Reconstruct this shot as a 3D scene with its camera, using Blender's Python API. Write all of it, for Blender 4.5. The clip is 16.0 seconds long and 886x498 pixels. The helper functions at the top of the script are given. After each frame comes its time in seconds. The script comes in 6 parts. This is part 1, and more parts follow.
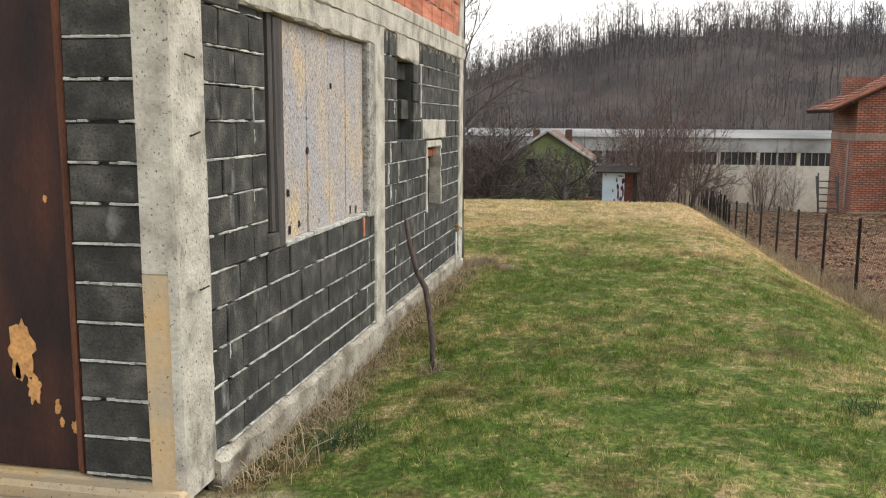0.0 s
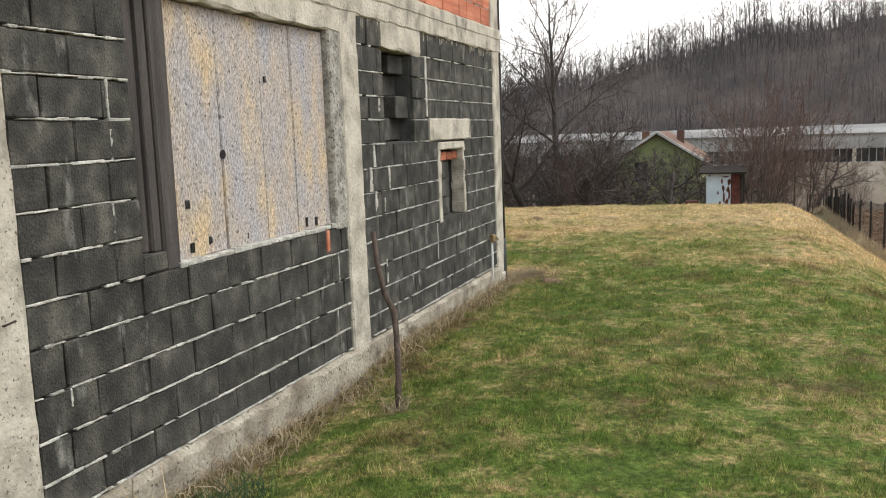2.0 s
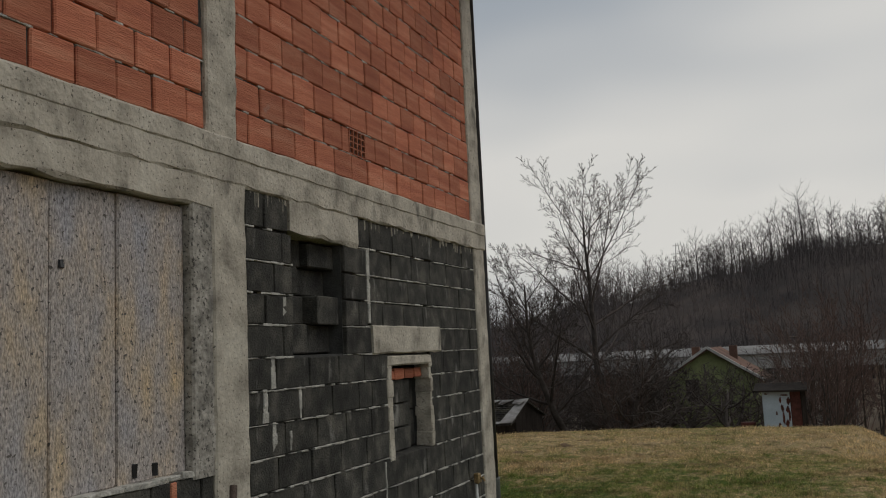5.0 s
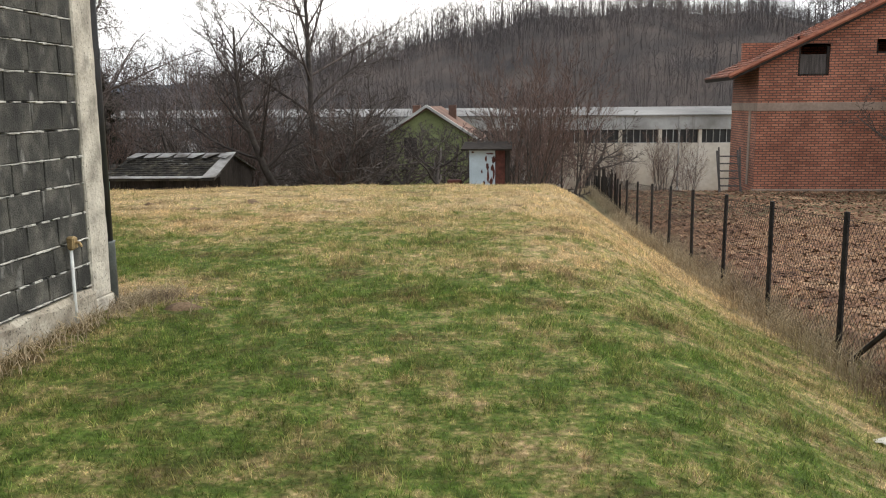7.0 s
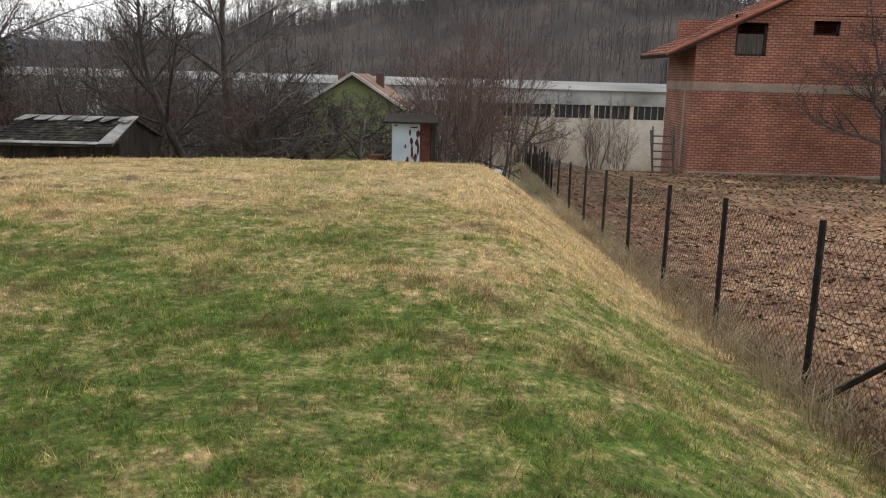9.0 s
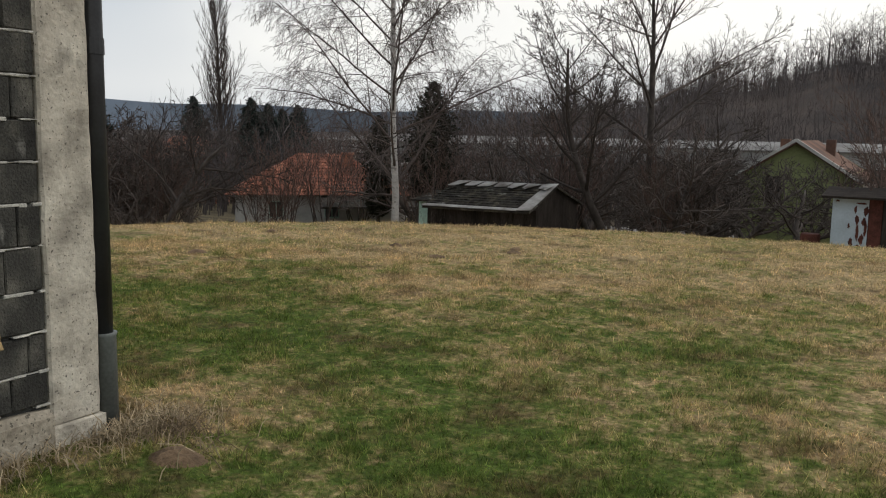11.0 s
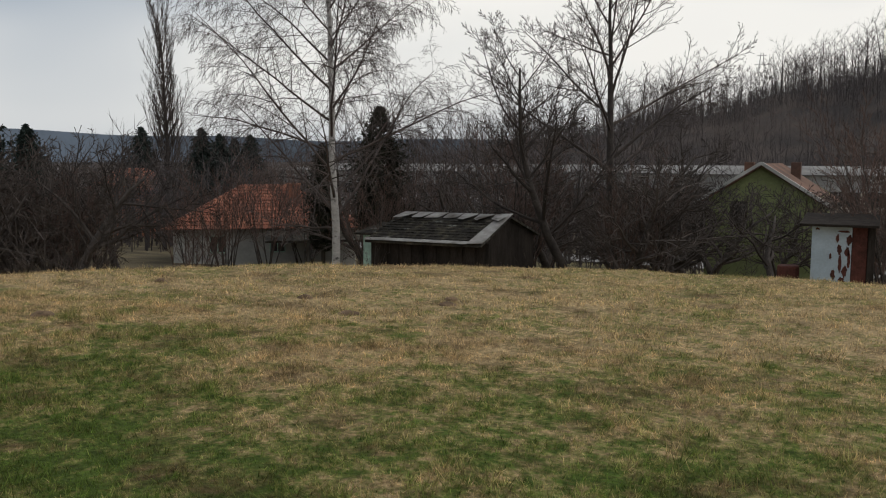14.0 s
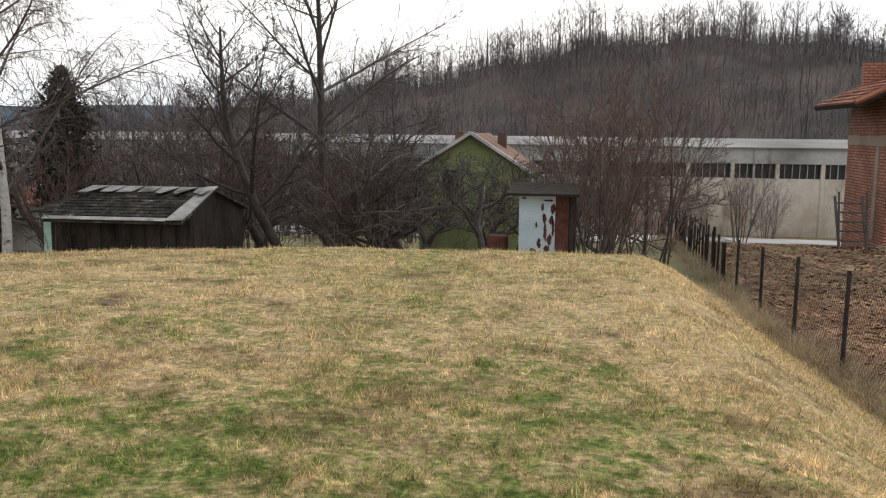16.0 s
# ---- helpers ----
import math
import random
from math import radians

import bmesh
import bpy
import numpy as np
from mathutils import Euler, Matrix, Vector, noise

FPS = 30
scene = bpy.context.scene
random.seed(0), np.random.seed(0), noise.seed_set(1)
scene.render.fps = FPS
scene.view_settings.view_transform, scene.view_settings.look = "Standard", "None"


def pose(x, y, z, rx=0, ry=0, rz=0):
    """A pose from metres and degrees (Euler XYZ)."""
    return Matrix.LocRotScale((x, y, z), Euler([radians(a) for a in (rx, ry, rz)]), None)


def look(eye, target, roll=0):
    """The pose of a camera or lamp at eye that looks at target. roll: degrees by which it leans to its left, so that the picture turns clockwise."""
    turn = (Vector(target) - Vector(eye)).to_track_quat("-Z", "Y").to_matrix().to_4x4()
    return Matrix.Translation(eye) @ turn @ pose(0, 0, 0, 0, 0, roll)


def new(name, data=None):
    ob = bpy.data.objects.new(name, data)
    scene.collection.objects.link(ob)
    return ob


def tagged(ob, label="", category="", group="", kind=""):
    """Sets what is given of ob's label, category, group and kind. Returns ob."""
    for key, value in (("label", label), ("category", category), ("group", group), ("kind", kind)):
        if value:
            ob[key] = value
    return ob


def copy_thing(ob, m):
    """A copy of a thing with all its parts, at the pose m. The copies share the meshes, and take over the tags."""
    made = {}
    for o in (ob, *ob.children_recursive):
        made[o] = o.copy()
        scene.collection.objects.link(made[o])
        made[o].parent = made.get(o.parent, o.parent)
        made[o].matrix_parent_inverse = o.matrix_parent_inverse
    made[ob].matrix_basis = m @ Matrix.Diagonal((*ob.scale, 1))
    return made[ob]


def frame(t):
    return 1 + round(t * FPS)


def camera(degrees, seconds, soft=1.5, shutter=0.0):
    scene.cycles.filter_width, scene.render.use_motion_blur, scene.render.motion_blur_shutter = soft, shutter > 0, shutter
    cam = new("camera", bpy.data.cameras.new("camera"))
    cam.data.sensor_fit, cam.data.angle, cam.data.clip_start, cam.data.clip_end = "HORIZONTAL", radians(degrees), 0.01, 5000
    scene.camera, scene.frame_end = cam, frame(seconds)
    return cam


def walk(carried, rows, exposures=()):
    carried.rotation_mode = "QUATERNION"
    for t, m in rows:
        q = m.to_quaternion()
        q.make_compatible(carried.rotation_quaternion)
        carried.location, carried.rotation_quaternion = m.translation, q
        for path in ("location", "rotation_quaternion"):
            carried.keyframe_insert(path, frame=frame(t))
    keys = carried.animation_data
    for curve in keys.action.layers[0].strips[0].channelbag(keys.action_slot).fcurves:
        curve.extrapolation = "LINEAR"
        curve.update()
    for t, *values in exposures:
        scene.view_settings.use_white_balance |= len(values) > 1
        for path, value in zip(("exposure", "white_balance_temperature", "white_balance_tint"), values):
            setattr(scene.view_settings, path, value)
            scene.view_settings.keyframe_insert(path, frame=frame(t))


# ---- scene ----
cam = camera(54.4, 16.0, 1.1)
PATH = [
    (0, (2.062, -3.787, 2.035), (1.68, -1.847, 1.738), 0.3),
    (0.5, (2.189, -3.457, 1.961), (1.729, -1.534, 1.664), -0.4),
    (1, (2.425, -3.167, 1.904), (1.885, -1.272, 1.56), -0.5),
    (1.5, (2.648, -2.808, 1.885), (2.072, -0.928, 1.518), -0.8),
    (2, (2.916, -2.483, 1.903), (2.253, -0.615, 1.633), -2.1),
    (2.5, (3.11, -2.142, 1.899), (2.247, -0.338, 1.853), -2.2),
    (2.8, (3.131, -1.929, 1.922), (2.164, -0.183, 2.043), -2.0),
    (3, (3.209, -1.785, 1.934), (2.162, -0.103, 2.206), -2.3),
    (3.2, (3.19, -1.63, 1.936), (2.114, 0.007, 2.34), -2.6),
    (5.3, (3.019, -0.056, 1.753), (2.333, 1.816, 1.913), -1.8),
    (5.5, (3.016, 0.195, 1.727), (2.371, 2.086, 1.813), -1.1),
    (6, (3.113, 0.56, 1.712), (2.547, 2.478, 1.669), -0.8),
    (6.5, (3.245, 0.992, 1.662), (2.803, 2.93, 1.45), -0.3),
    (7, (3.318, 1.519, 1.587), (3.128, 3.482, 1.254), -0.5),
    (7.5, (3.209, 1.991, 1.576), (3.233, 3.953, 1.189), -0.4),
    (8, (3.228, 2.414, 1.587), (3.278, 4.366, 1.155), 0.7),
    (8.2, (3.255, 2.575, 1.586), (3.318, 4.526, 1.151), 0.9),
    (10.3, (3.814, 4.482, 1.623), (3.199, 6.363, 1.335), 1.9),
    (10.5, (3.827, 4.648, 1.615), (3.079, 6.482, 1.338), 1.5),
    (11, (3.705, 5.111, 1.6), (2.723, 6.832, 1.328), 1.0),
    (11.5, (3.569, 5.564, 1.644), (2.447, 7.201, 1.394), 1.4),
    (12, (3.428, 5.987, 1.673), (2.136, 7.5, 1.472), 1.6),
    (12.5, (3.302, 6.313, 1.671), (1.944, 7.776, 1.547), 0.8),
    (12.8, (3.29, 6.504, 1.687), (1.97, 8.006, 1.638), -0.3),
    (13, (3.281, 6.626, 1.693), (1.973, 8.137, 1.604), -0.1),
    (13.5, (3.198, 6.927, 1.658), (1.995, 8.522, 1.553), 0.3),
    (14, (3.05, 7.326, 1.57), (2.137, 9.094, 1.363), 0.2),
    (14.5, (3.003, 7.69, 1.552), (2.446, 9.579, 1.204), -0.4),
    (15, (3.001, 8.035, 1.554), (2.687, 9.969, 1.154), 0.6),
    (15.5, (2.93, 8.395, 1.546), (2.724, 10.351, 1.182), 1.0),
    (16, (2.897, 8.679, 1.552), (2.59, 10.636, 1.279), 0.6),
]
EXPOSURES = [(0, 1.27), (1.5, 1.4), (2.5, 0.78), (3.0, 0.27), (5.3, -0.5), (6.0, -0.2), (6.6, 0.4), (7.2, 1.36), (8.2, 1.42), (10.3, 0.2), (11.3, 0.2), (12.0, -0.15), (13.0, -0.2), (13.5, -0.22), (14.5, 0.55), (15.0, 1.15), (16.0, 0.9)]
walk(cam, [(t, look(eye, target, roll)) for t, eye, target, roll in PATH], EXPOSURES)

# ---- world and light ----
SUN_EL, SUN_AZ = radians(48), radians(60)   # azimuth from +y, to the right
world = bpy.data.worlds.new("sky")
scene.world = world
world.use_nodes = True
wn, wl = world.node_tree.nodes, world.node_tree.links
wn.clear()
w_out = wn.new("ShaderNodeOutputWorld")
w_bg = wn.new("ShaderNodeBackground")
w_sky = wn.new("ShaderNodeTexSky")
w_sky.sky_type, w_sky.sun_disc = "NISHITA", False
w_sky.sun_elevation, w_sky.sun_rotation = SUN_EL, SUN_AZ
w_sky.air_density, w_sky.dust_density = 1.0, 4.0
w_dim = wn.new("ShaderNodeMixRGB")
w_dim.blend_type, w_dim.inputs[0].default_value = "MULTIPLY", 1.0
w_dim.inputs[2].default_value = (0.07, 0.07, 0.07, 1)
w_tc = wn.new("ShaderNodeTexCoord")
w_map = wn.new("ShaderNodeMapping")
w_map.inputs["Scale"].default_value = (1.0, 1.0, 2.6)
w_map.inputs["Location"].default_value = (0.35, 0.1, 0.15)
w_noise = wn.new("ShaderNodeTexNoise")
w_noise.inputs["Scale"].default_value = 1.15
w_noise.inputs["Detail"].default_value = 3.0
w_noise.inputs["Roughness"].default_value = 0.42
w_ramp = wn.new("ShaderNodeValToRGB")
w_ramp.color_ramp.elements[0].position, w_ramp.color_ramp.elements[1].position = 0.43, 0.68
w_ramp.color_ramp.elements[0].color = (0.44, 0.50, 0.57, 1)
w_ramp.color_ramp.elements[1].color = (1.0, 0.98, 0.93, 1)
w_mix = wn.new("ShaderNodeMixRGB")
w_mix.inputs[0].default_value = 0.9
wl.new(w_sky.outputs[0], w_dim.inputs[1])
wl.new(w_tc.outputs["Generated"], w_map.inputs[0])
wl.new(w_map.outputs[0], w_noise.inputs["Vector"])
wl.new(w_noise.outputs[0], w_ramp.inputs[0])
wl.new(w_dim.outputs[0], w_mix.inputs[1])
wl.new(w_ramp.outputs[0], w_mix.inputs[2])
wl.new(w_mix.outputs[0], w_bg.inputs[0])
w_bg.inputs[1].default_value = 1.0
wl.new(w_bg.outputs[0], w_out.inputs[0])
sun = new("sun", bpy.data.lights.new("sun", "SUN"))
sun.data.energy, sun.data.angle, sun.data.color = 0.85, radians(40), (1.0, 0.95, 0.88)
sun.matrix_world = look((0, 0, 30), (-30 * math.sin(SUN_AZ) * math.cos(SUN_EL), -30 * math.cos(SUN_AZ) * math.cos(SUN_EL), 30 - 30 * math.sin(SUN_EL)))


# ---- materials ----
def material(name, base, rough=0.85, metal=0.0, dark=None, light=None, scale=3.0, fine=60.0, bump=0.3, vary=0.25,
             stretch=(1, 1, 1), streak=None, per_object=0.0, per_island=0.0, spec=0.3, pits=None):
    """Base colour with stains at a coarse scale and grain at a fine one, a bump, and runs or patches of another colour."""
    m = bpy.data.materials.new(name)
    m.use_nodes = True
    n, l = m.node_tree.nodes, m.node_tree.links
    b = n["Principled BSDF"]
    b.inputs["Roughness"].default_value, b.inputs["Metallic"].default_value = rough, metal
    b.inputs["Specular IOR Level"].default_value = spec
    geo = n.new("ShaderNodeNewGeometry")
    mp = n.new("ShaderNodeMapping")
    mp.inputs["Scale"].default_value = stretch
    l.new(geo.outputs["Position"], mp.inputs[0])
    coarse, grain = n.new("ShaderNodeTexNoise"), n.new("ShaderNodeTexNoise")
    coarse.inputs["Scale"].default_value, coarse.inputs["Detail"].default_value = scale, 6
    grain.inputs["Scale"].default_value, grain.inputs["Detail"].default_value = fine, 4
    l.new(mp.outputs[0], coarse.inputs["Vector"])
    l.new(mp.outputs[0], grain.inputs["Vector"])
    dark = dark or tuple(c * (1 - vary) for c in base)
    light = light or tuple(min(1, c * (1 + vary)) for c in base)
    ramp = n.new("ShaderNodeValToRGB")
    ramp.color_ramp.elements[0].position, ramp.color_ramp.elements[1].position = 0.3, 0.7
    ramp.color_ramp.elements[0].color, ramp.color_ramp.elements[1].color = (*dark, 1), (*light, 1)
    mid = ramp.color_ramp.elements.new(0.5)
    mid.color = (*base, 1)
    l.new(coarse.outputs[0], ramp.inputs[0])
    g = n.new("ShaderNodeMapRange")
    g.inputs["From Min"].default_value, g.inputs["From Max"].default_value = 0.25, 0.75
    g.inputs["To Min"].default_value, g.inputs["To Max"].default_value = 1 - vary * 0.8, 1 + vary * 0.8
    l.new(grain.outputs[0], g.inputs[0])
    mul = n.new("ShaderNodeVectorMath")
    mul.operation = "SCALE"
    l.new(ramp.outputs[0], mul.inputs[0])
    l.new(g.outputs[0], mul.inputs["Scale"])
    col = mul.outputs[0]
    if streak:
        colour, where, width = streak
        smap = n.new("ShaderNodeMapping")
        smap.inputs["Scale"].default_value = width
        l.new(geo.outputs["Position"], smap.inputs[0])
        sn = n.new("ShaderNodeTexNoise")
        sn.inputs["Scale"].default_value, sn.inputs["Detail"].default_value = 1.0, 5
        l.new(smap.outputs[0], sn.inputs["Vector"])
        sr = n.new("ShaderNodeMapRange")
        sr.inputs["From Min"].default_value, sr.inputs["From Max"].default_value = where, where + 0.12
        l.new(sn.outputs[0], sr.inputs[0])
        sm = n.new("ShaderNodeMixRGB")
        sm.inputs[2].default_value = (*colour, 1)
        l.new(sr.outputs[0], sm.inputs[0])
        l.new(col, sm.inputs[1])
        col = sm.outputs[0]
    if pits:
        pv = n.new("ShaderNodeTexNoise")
        pv.inputs["Scale"].default_value, pv.inputs["Detail"].default_value = pits[0], 2
        l.new(geo.outputs["Position"], pv.inputs["Vector"])
        pr = n.new("ShaderNodeMapRange")
        pr.inputs["From Min"].default_value, pr.inputs["From Max"].default_value = pits[1], pits[1] + 0.05
        l.new(pv.outputs[0], pr.inputs[0])
        pm = n.new("ShaderNodeMixRGB")
        pm.inputs[2].default_value = (*(c * 0.3 for c in base), 1)
        l.new(pr.outputs[0], pm.inputs[0])
        l.new(col, pm.inputs[1])
        col = pm.outputs[0]
    for amount, kind in ((per_object, "object"), (per_island, "island")):
        if amount:
            src = n.new("ShaderNodeObjectInfo").outputs["Random"] if kind == "object" else geo.outputs["Random Per Island"]
            r = n.new("ShaderNodeMapRange")
            r.inputs["To Min"].default_value, r.inputs["To Max"].default_value = 1 - amount, 1 + amount
            l.new(src, r.inputs[0])
            k = n.new("ShaderNodeVectorMath")
            k.operation = "SCALE"
            l.new(col, k.inputs[0])
            l.new(r.outputs[0], k.inputs["Scale"])
            col = k.outputs[0]
    l.new(col, b.inputs["Base Color"])
    if bump:
        bp = n.new("ShaderNodeBump")
        bp.inputs["Strength"].default_value, bp.inputs["Distance"].default_value = bump, 0.01
        l.new(grain.outputs[0], bp.inputs["Height"])
        l.new(bp.outputs[0], b.inputs["Normal"])
    return m


M = {}
M["block"] = material("slag_block", (0.057, 0.055, 0.048), 0.92, dark=(0.031, 0.030, 0.027), light=(0.120, 0.113, 0.094), scale=5.5, fine=75,
                      bump=0.9, vary=0.38, stretch=(1, 1.2, 1.0), streak=((0.27, 0.26, 0.235), 0.625, (4, 7, 2.8)), per_object=0.22, pits=(90, 0.64))
M["mortar"] = material("lime_mortar", (0.46, 0.445, 0.40), 0.95, dark=(0.24, 0.23, 0.205), scale=9, fine=70, bump=0.9, vary=0.35)
M["joint"] = material("recessed_joint", (0.07, 0.07, 0.065), 0.95, scale=7, fine=90, bump=0.6, vary=0.3)
M["concrete"] = material("cast_concrete", (0.50, 0.455, 0.375), 0.9, dark=(0.27, 0.245, 0.20), light=(0.62, 0.575, 0.48), scale=4.5, fine=38, bump=0.9,
                         vary=0.17, streak=((0.19, 0.175, 0.145), 0.60, (3, 5, 2.5)), pits=(60, 0.64))
M["concrete_warm"] = material("stained_concrete", (0.54, 0.40, 0.235), 0.9, dark=(0.44, 0.37, 0.27), light=(0.64, 0.40, 0.17), scale=2.2, fine=40, bump=0.4,
                              vary=0.10, streak=((0.25, 0.21, 0.16), 0.66, (9, 9, 1.0)), pits=(50, 0.67))
M["concrete_rough"] = material("honeycombed_concrete", (0.33, 0.31, 0.27), 0.95, dark=(0.18, 0.17, 0.15), light=(0.45, 0.42, 0.37), scale=9, fine=35, bump=1.0, vary=0.45, pits=(50, 0.6))
M["footing"] = material("dirty_footing", (0.34, 0.30, 0.235), 0.95, dark=(0.17, 0.145, 0.11), light=(0.47, 0.43, 0.35), scale=3.5, fine=40, bump=1.0, vary=0.28, streak=((0.11, 0.085, 0.06), 0.58, (2.5, 2.5, 5)), pits=(45, 0.62))
M["panel"] = material("pebbly_board", (0.45, 0.40, 0.36), 0.95, dark=(0.40, 0.39, 0.41), light=(0.60, 0.46, 0.29), scale=2.6, fine=70, bump=1.0, vary=0.75,
                      stretch=(1, 1.7, 0.7), streak=((0.06, 0.055, 0.05), 0.71, (16, 16, 12)), pits=(40, 0.63))
M["timber"] = material("weathered_timber", (0.078, 0.068, 0.062), 0.9, scale=3, fine=60, bump=0.5, vary=0.4, stretch=(6, 6, 0.5))
M["red_brick"] = material("hollow_clay_brick", (0.52, 0.185, 0.105), 0.88, dark=(0.42, 0.135, 0.08), light=(0.60, 0.26, 0.16), scale=2.5, fine=26, bump=0.9,
                          vary=0.18, stretch=(0.6, 0.6, 7), per_object=0.22, streak=((0.50, 0.44, 0.38), 0.72, (3, 3, 3)))
M["rust"] = material("rusty_steel", (0.036, 0.016, 0.012), 0.7, dark=(0.018, 0.010, 0.009), light=(0.065, 0.024, 0.014), scale=2.4, fine=40, bump=0.3, vary=0.3,
                     stretch=(2, 2, 0.7))
M["primer"] = material("flaked_ochre_paint", (0.55, 0.28, 0.10), 0.8, scale=12, fine=50, bump=0.5, vary=0.3)
M["rebar"] = material("rebar_steel", (0.07, 0.055, 0.045), 0.7, 0.4, scale=20, fine=90, vary=0.3)
M["white_pipe"] = material("white_plastic", (0.68, 0.68, 0.64), 0.45, scale=8, fine=40, bump=0.1, vary=0.12)
M["brass"] = material("weathered_brass", (0.36, 0.26, 0.13), 0.55, 0.6, scale=20, fine=80, vary=0.3)
M["downpipe"] = material("black_downpipe", (0.025, 0.026, 0.028), 0.42, scale=6, fine=60, bump=0.1, vary=0.25, spec=0.5)
M["grey_pipe"] = material("grey_plastic", (0.12, 0.13, 0.12), 0.55, scale=6, fine=60, bump=0.1, vary=0.25)
M["post"] = material("dark_fence_steel", (0.03, 0.026, 0.024), 0.75, 0.3, scale=8, fine=60, vary=0.4, per_object=0.3)
M["wire"] = material("rusted_wire", (0.045, 0.035, 0.03), 0.7, 0.5, scale=8, fine=60, vary=0.3)
M["stick"] = material("grey_stick_bark", (0.10, 0.075, 0.06), 0.95, scale=9, fine=60, bump=0.8, vary=0.4, stretch=(4, 4, 0.8))
M["bark"] = material("dark_bark", (0.066, 0.055, 0.048), 0.95, scale=5, fine=40, bump=0.8, vary=0.4, per_object=0.2)
M["twig"] = material("bare_twigs", (0.078, 0.063, 0.055), 0.95, scale=3, fine=20, bump=0, vary=0.3, per_object=0.25, per_island=0.25)
M["red_twig"] = material("reddish_twigs", (0.125, 0.083, 0.068), 0.95, scale=3, fine=20, bump=0, vary=0.3, per_island=0.3)
M["birch_bark"] = material("birch_bark", (0.42, 0.40, 0.38), 0.85, scale=4, fine=25, bump=0.4, vary=0.2, stretch=(1, 1, 2), streak=((0.05, 0.045, 0.04), 0.57, (3, 3, 6)))
M["birch_twig"] = material("birch_twigs", (0.085, 0.068, 0.062), 0.95, scale=3, fine=20, bump=0, vary=0.3, per_island=0.3)
M["forest"] = material("forest_branches", (0.115, 0.098, 0.094), 0.95, dark=(0.078, 0.068, 0.068), light=(0.165, 0.132, 0.118), scale=0.03, fine=0.5, bump=0, vary=0.3, per_island=0.35)
M["needle"] = material("spruce_needles", (0.036, 0.050, 0.042), 0.9, scale=1, fine=12, bump=0, vary=0.35, per_island=0.4)
M["thuja"] = material("thuja_scales", (0.028, 0.030, 0.018), 0.9, scale=1, fine=12, bump=0, vary=0.35, per_island=0.4)
M["tile_red"] = material("red_roof_tiles", (0.29, 0.11, 0.068), 0.88, dark=(0.17, 0.075, 0.052), light=(0.37, 0.155, 0.095), scale=0.9, fine=9, bump=0.4, vary=0.25, per_island=0.25)
M["tile_old"] = material("old_roof_tiles", (0.15, 0.085, 0.06), 0.9, dark=(0.085, 0.055, 0.045), light=(0.21, 0.11, 0.075), scale=0.9, fine=9, bump=0.4, vary=0.25, per_island=0.25)
M["render_white"] = material("dirty_plaster", (0.46, 0.45, 0.42), 0.9, dark=(0.33, 0.32, 0.29), light=(0.60, 0.58, 0.53), scale=0.6, fine=8, bump=0.2, vary=0.15)
M["render_green"] = material("pale_green_plaster", (0.26, 0.29, 0.13), 0.9, scale=0.6, fine=8, bump=0.2, vary=0.2)
M["turquoise"] = material("pale_turquoise_paint", (0.45, 0.62, 0.52), 0.85, scale=2, fine=12, bump=0.2, vary=0.2)
M["old_wood"] = material("blackened_boards", (0.033, 0.027, 0.023), 0.95, scale=2, fine=14, bump=0.4, vary=0.4, stretch=(3, 3, 0.6), per_object=0.2, spec=0.1)
M["slate"] = material("mossy_dark_roof", (0.050, 0.045, 0.038), 0.95, dark=(0.024, 0.022, 0.020), light=(0.095, 0.083, 0.062), scale=3.5, fine=12, bump=0.8, vary=0.5, streak=((0.27, 0.26, 0.24), 0.62, (1.6, 3.5, 3.5)), per_island=0.4, spec=0.1)
M["sheet"] = material("galvanised_sheet", (0.29, 0.275, 0.26), 0.8, 0.1, dark=(0.10, 0.085, 0.07), light=(0.42, 0.41, 0.39), scale=1.6, fine=14, bump=0.2, vary=0.2)
M["shed_blue"] = material("pale_blue_paint", (0.40, 0.47, 0.52), 0.6, scale=2, fine=20, bump=0.2, vary=0.12)
M["shed_rust"] = material("red_brown_rust", (0.085, 0.030, 0.022), 0.9, scale=5, fine=30, bump=0.5, vary=0.4)
M["house_brick"] = material("orange_brick", (0.36, 0.155, 0.095), 0.9, dark=(0.23, 0.10, 0.066), light=(0.43, 0.22, 0.15), scale=0.7, fine=10, bump=0.4, vary=0.2, stretch=(1, 1, 2.2))
M["house_band"] = material("grey_ring_beam", (0.27, 0.20, 0.155), 0.9, scale=0.8, fine=9, bump=0.2, vary=0.2)
M["dark_glass"] = material("dark_opening", (0.012, 0.012, 0.013), 0.35, scale=2, fine=9, bump=0, vary=0.2, spec=0.5)
M["factory_wall"] = material("stained_factory_plaster", (0.45, 0.385, 0.31), 0.9, dark=(0.24, 0.185, 0.14), light=(0.60, 0.55, 0.48), scale=0.16, fine=2.5, bump=0.1, vary=0.15,
                             streak=((0.17, 0.12, 0.085), 0.60, (0.7, 0.7, 0.12)))
M["factory_band"] = material("white_parapet", (0.38, 0.37, 0.355), 0.85, dark=(0.20, 0.19, 0.175), light=(0.50, 0.49, 0.475), scale=0.2, fine=3, bump=0.1, vary=0.12,
                             streak=((0.14, 0.125, 0.11), 0.62, (0.8, 0.8, 0.14)))
M["factory_roof"] = material("grey_roofing", (0.20, 0.19, 0.18), 0.9, dark=(0.12, 0.115, 0.11), light=(0.27, 0.26, 0.245), scale=0.15, fine=3, bump=0.1, vary=0.25)
M["road"] = material("pale_asphalt", (0.30, 0.29, 0.28), 0.9, scale=0.5, fine=9, bump=0.2, vary=0.15)
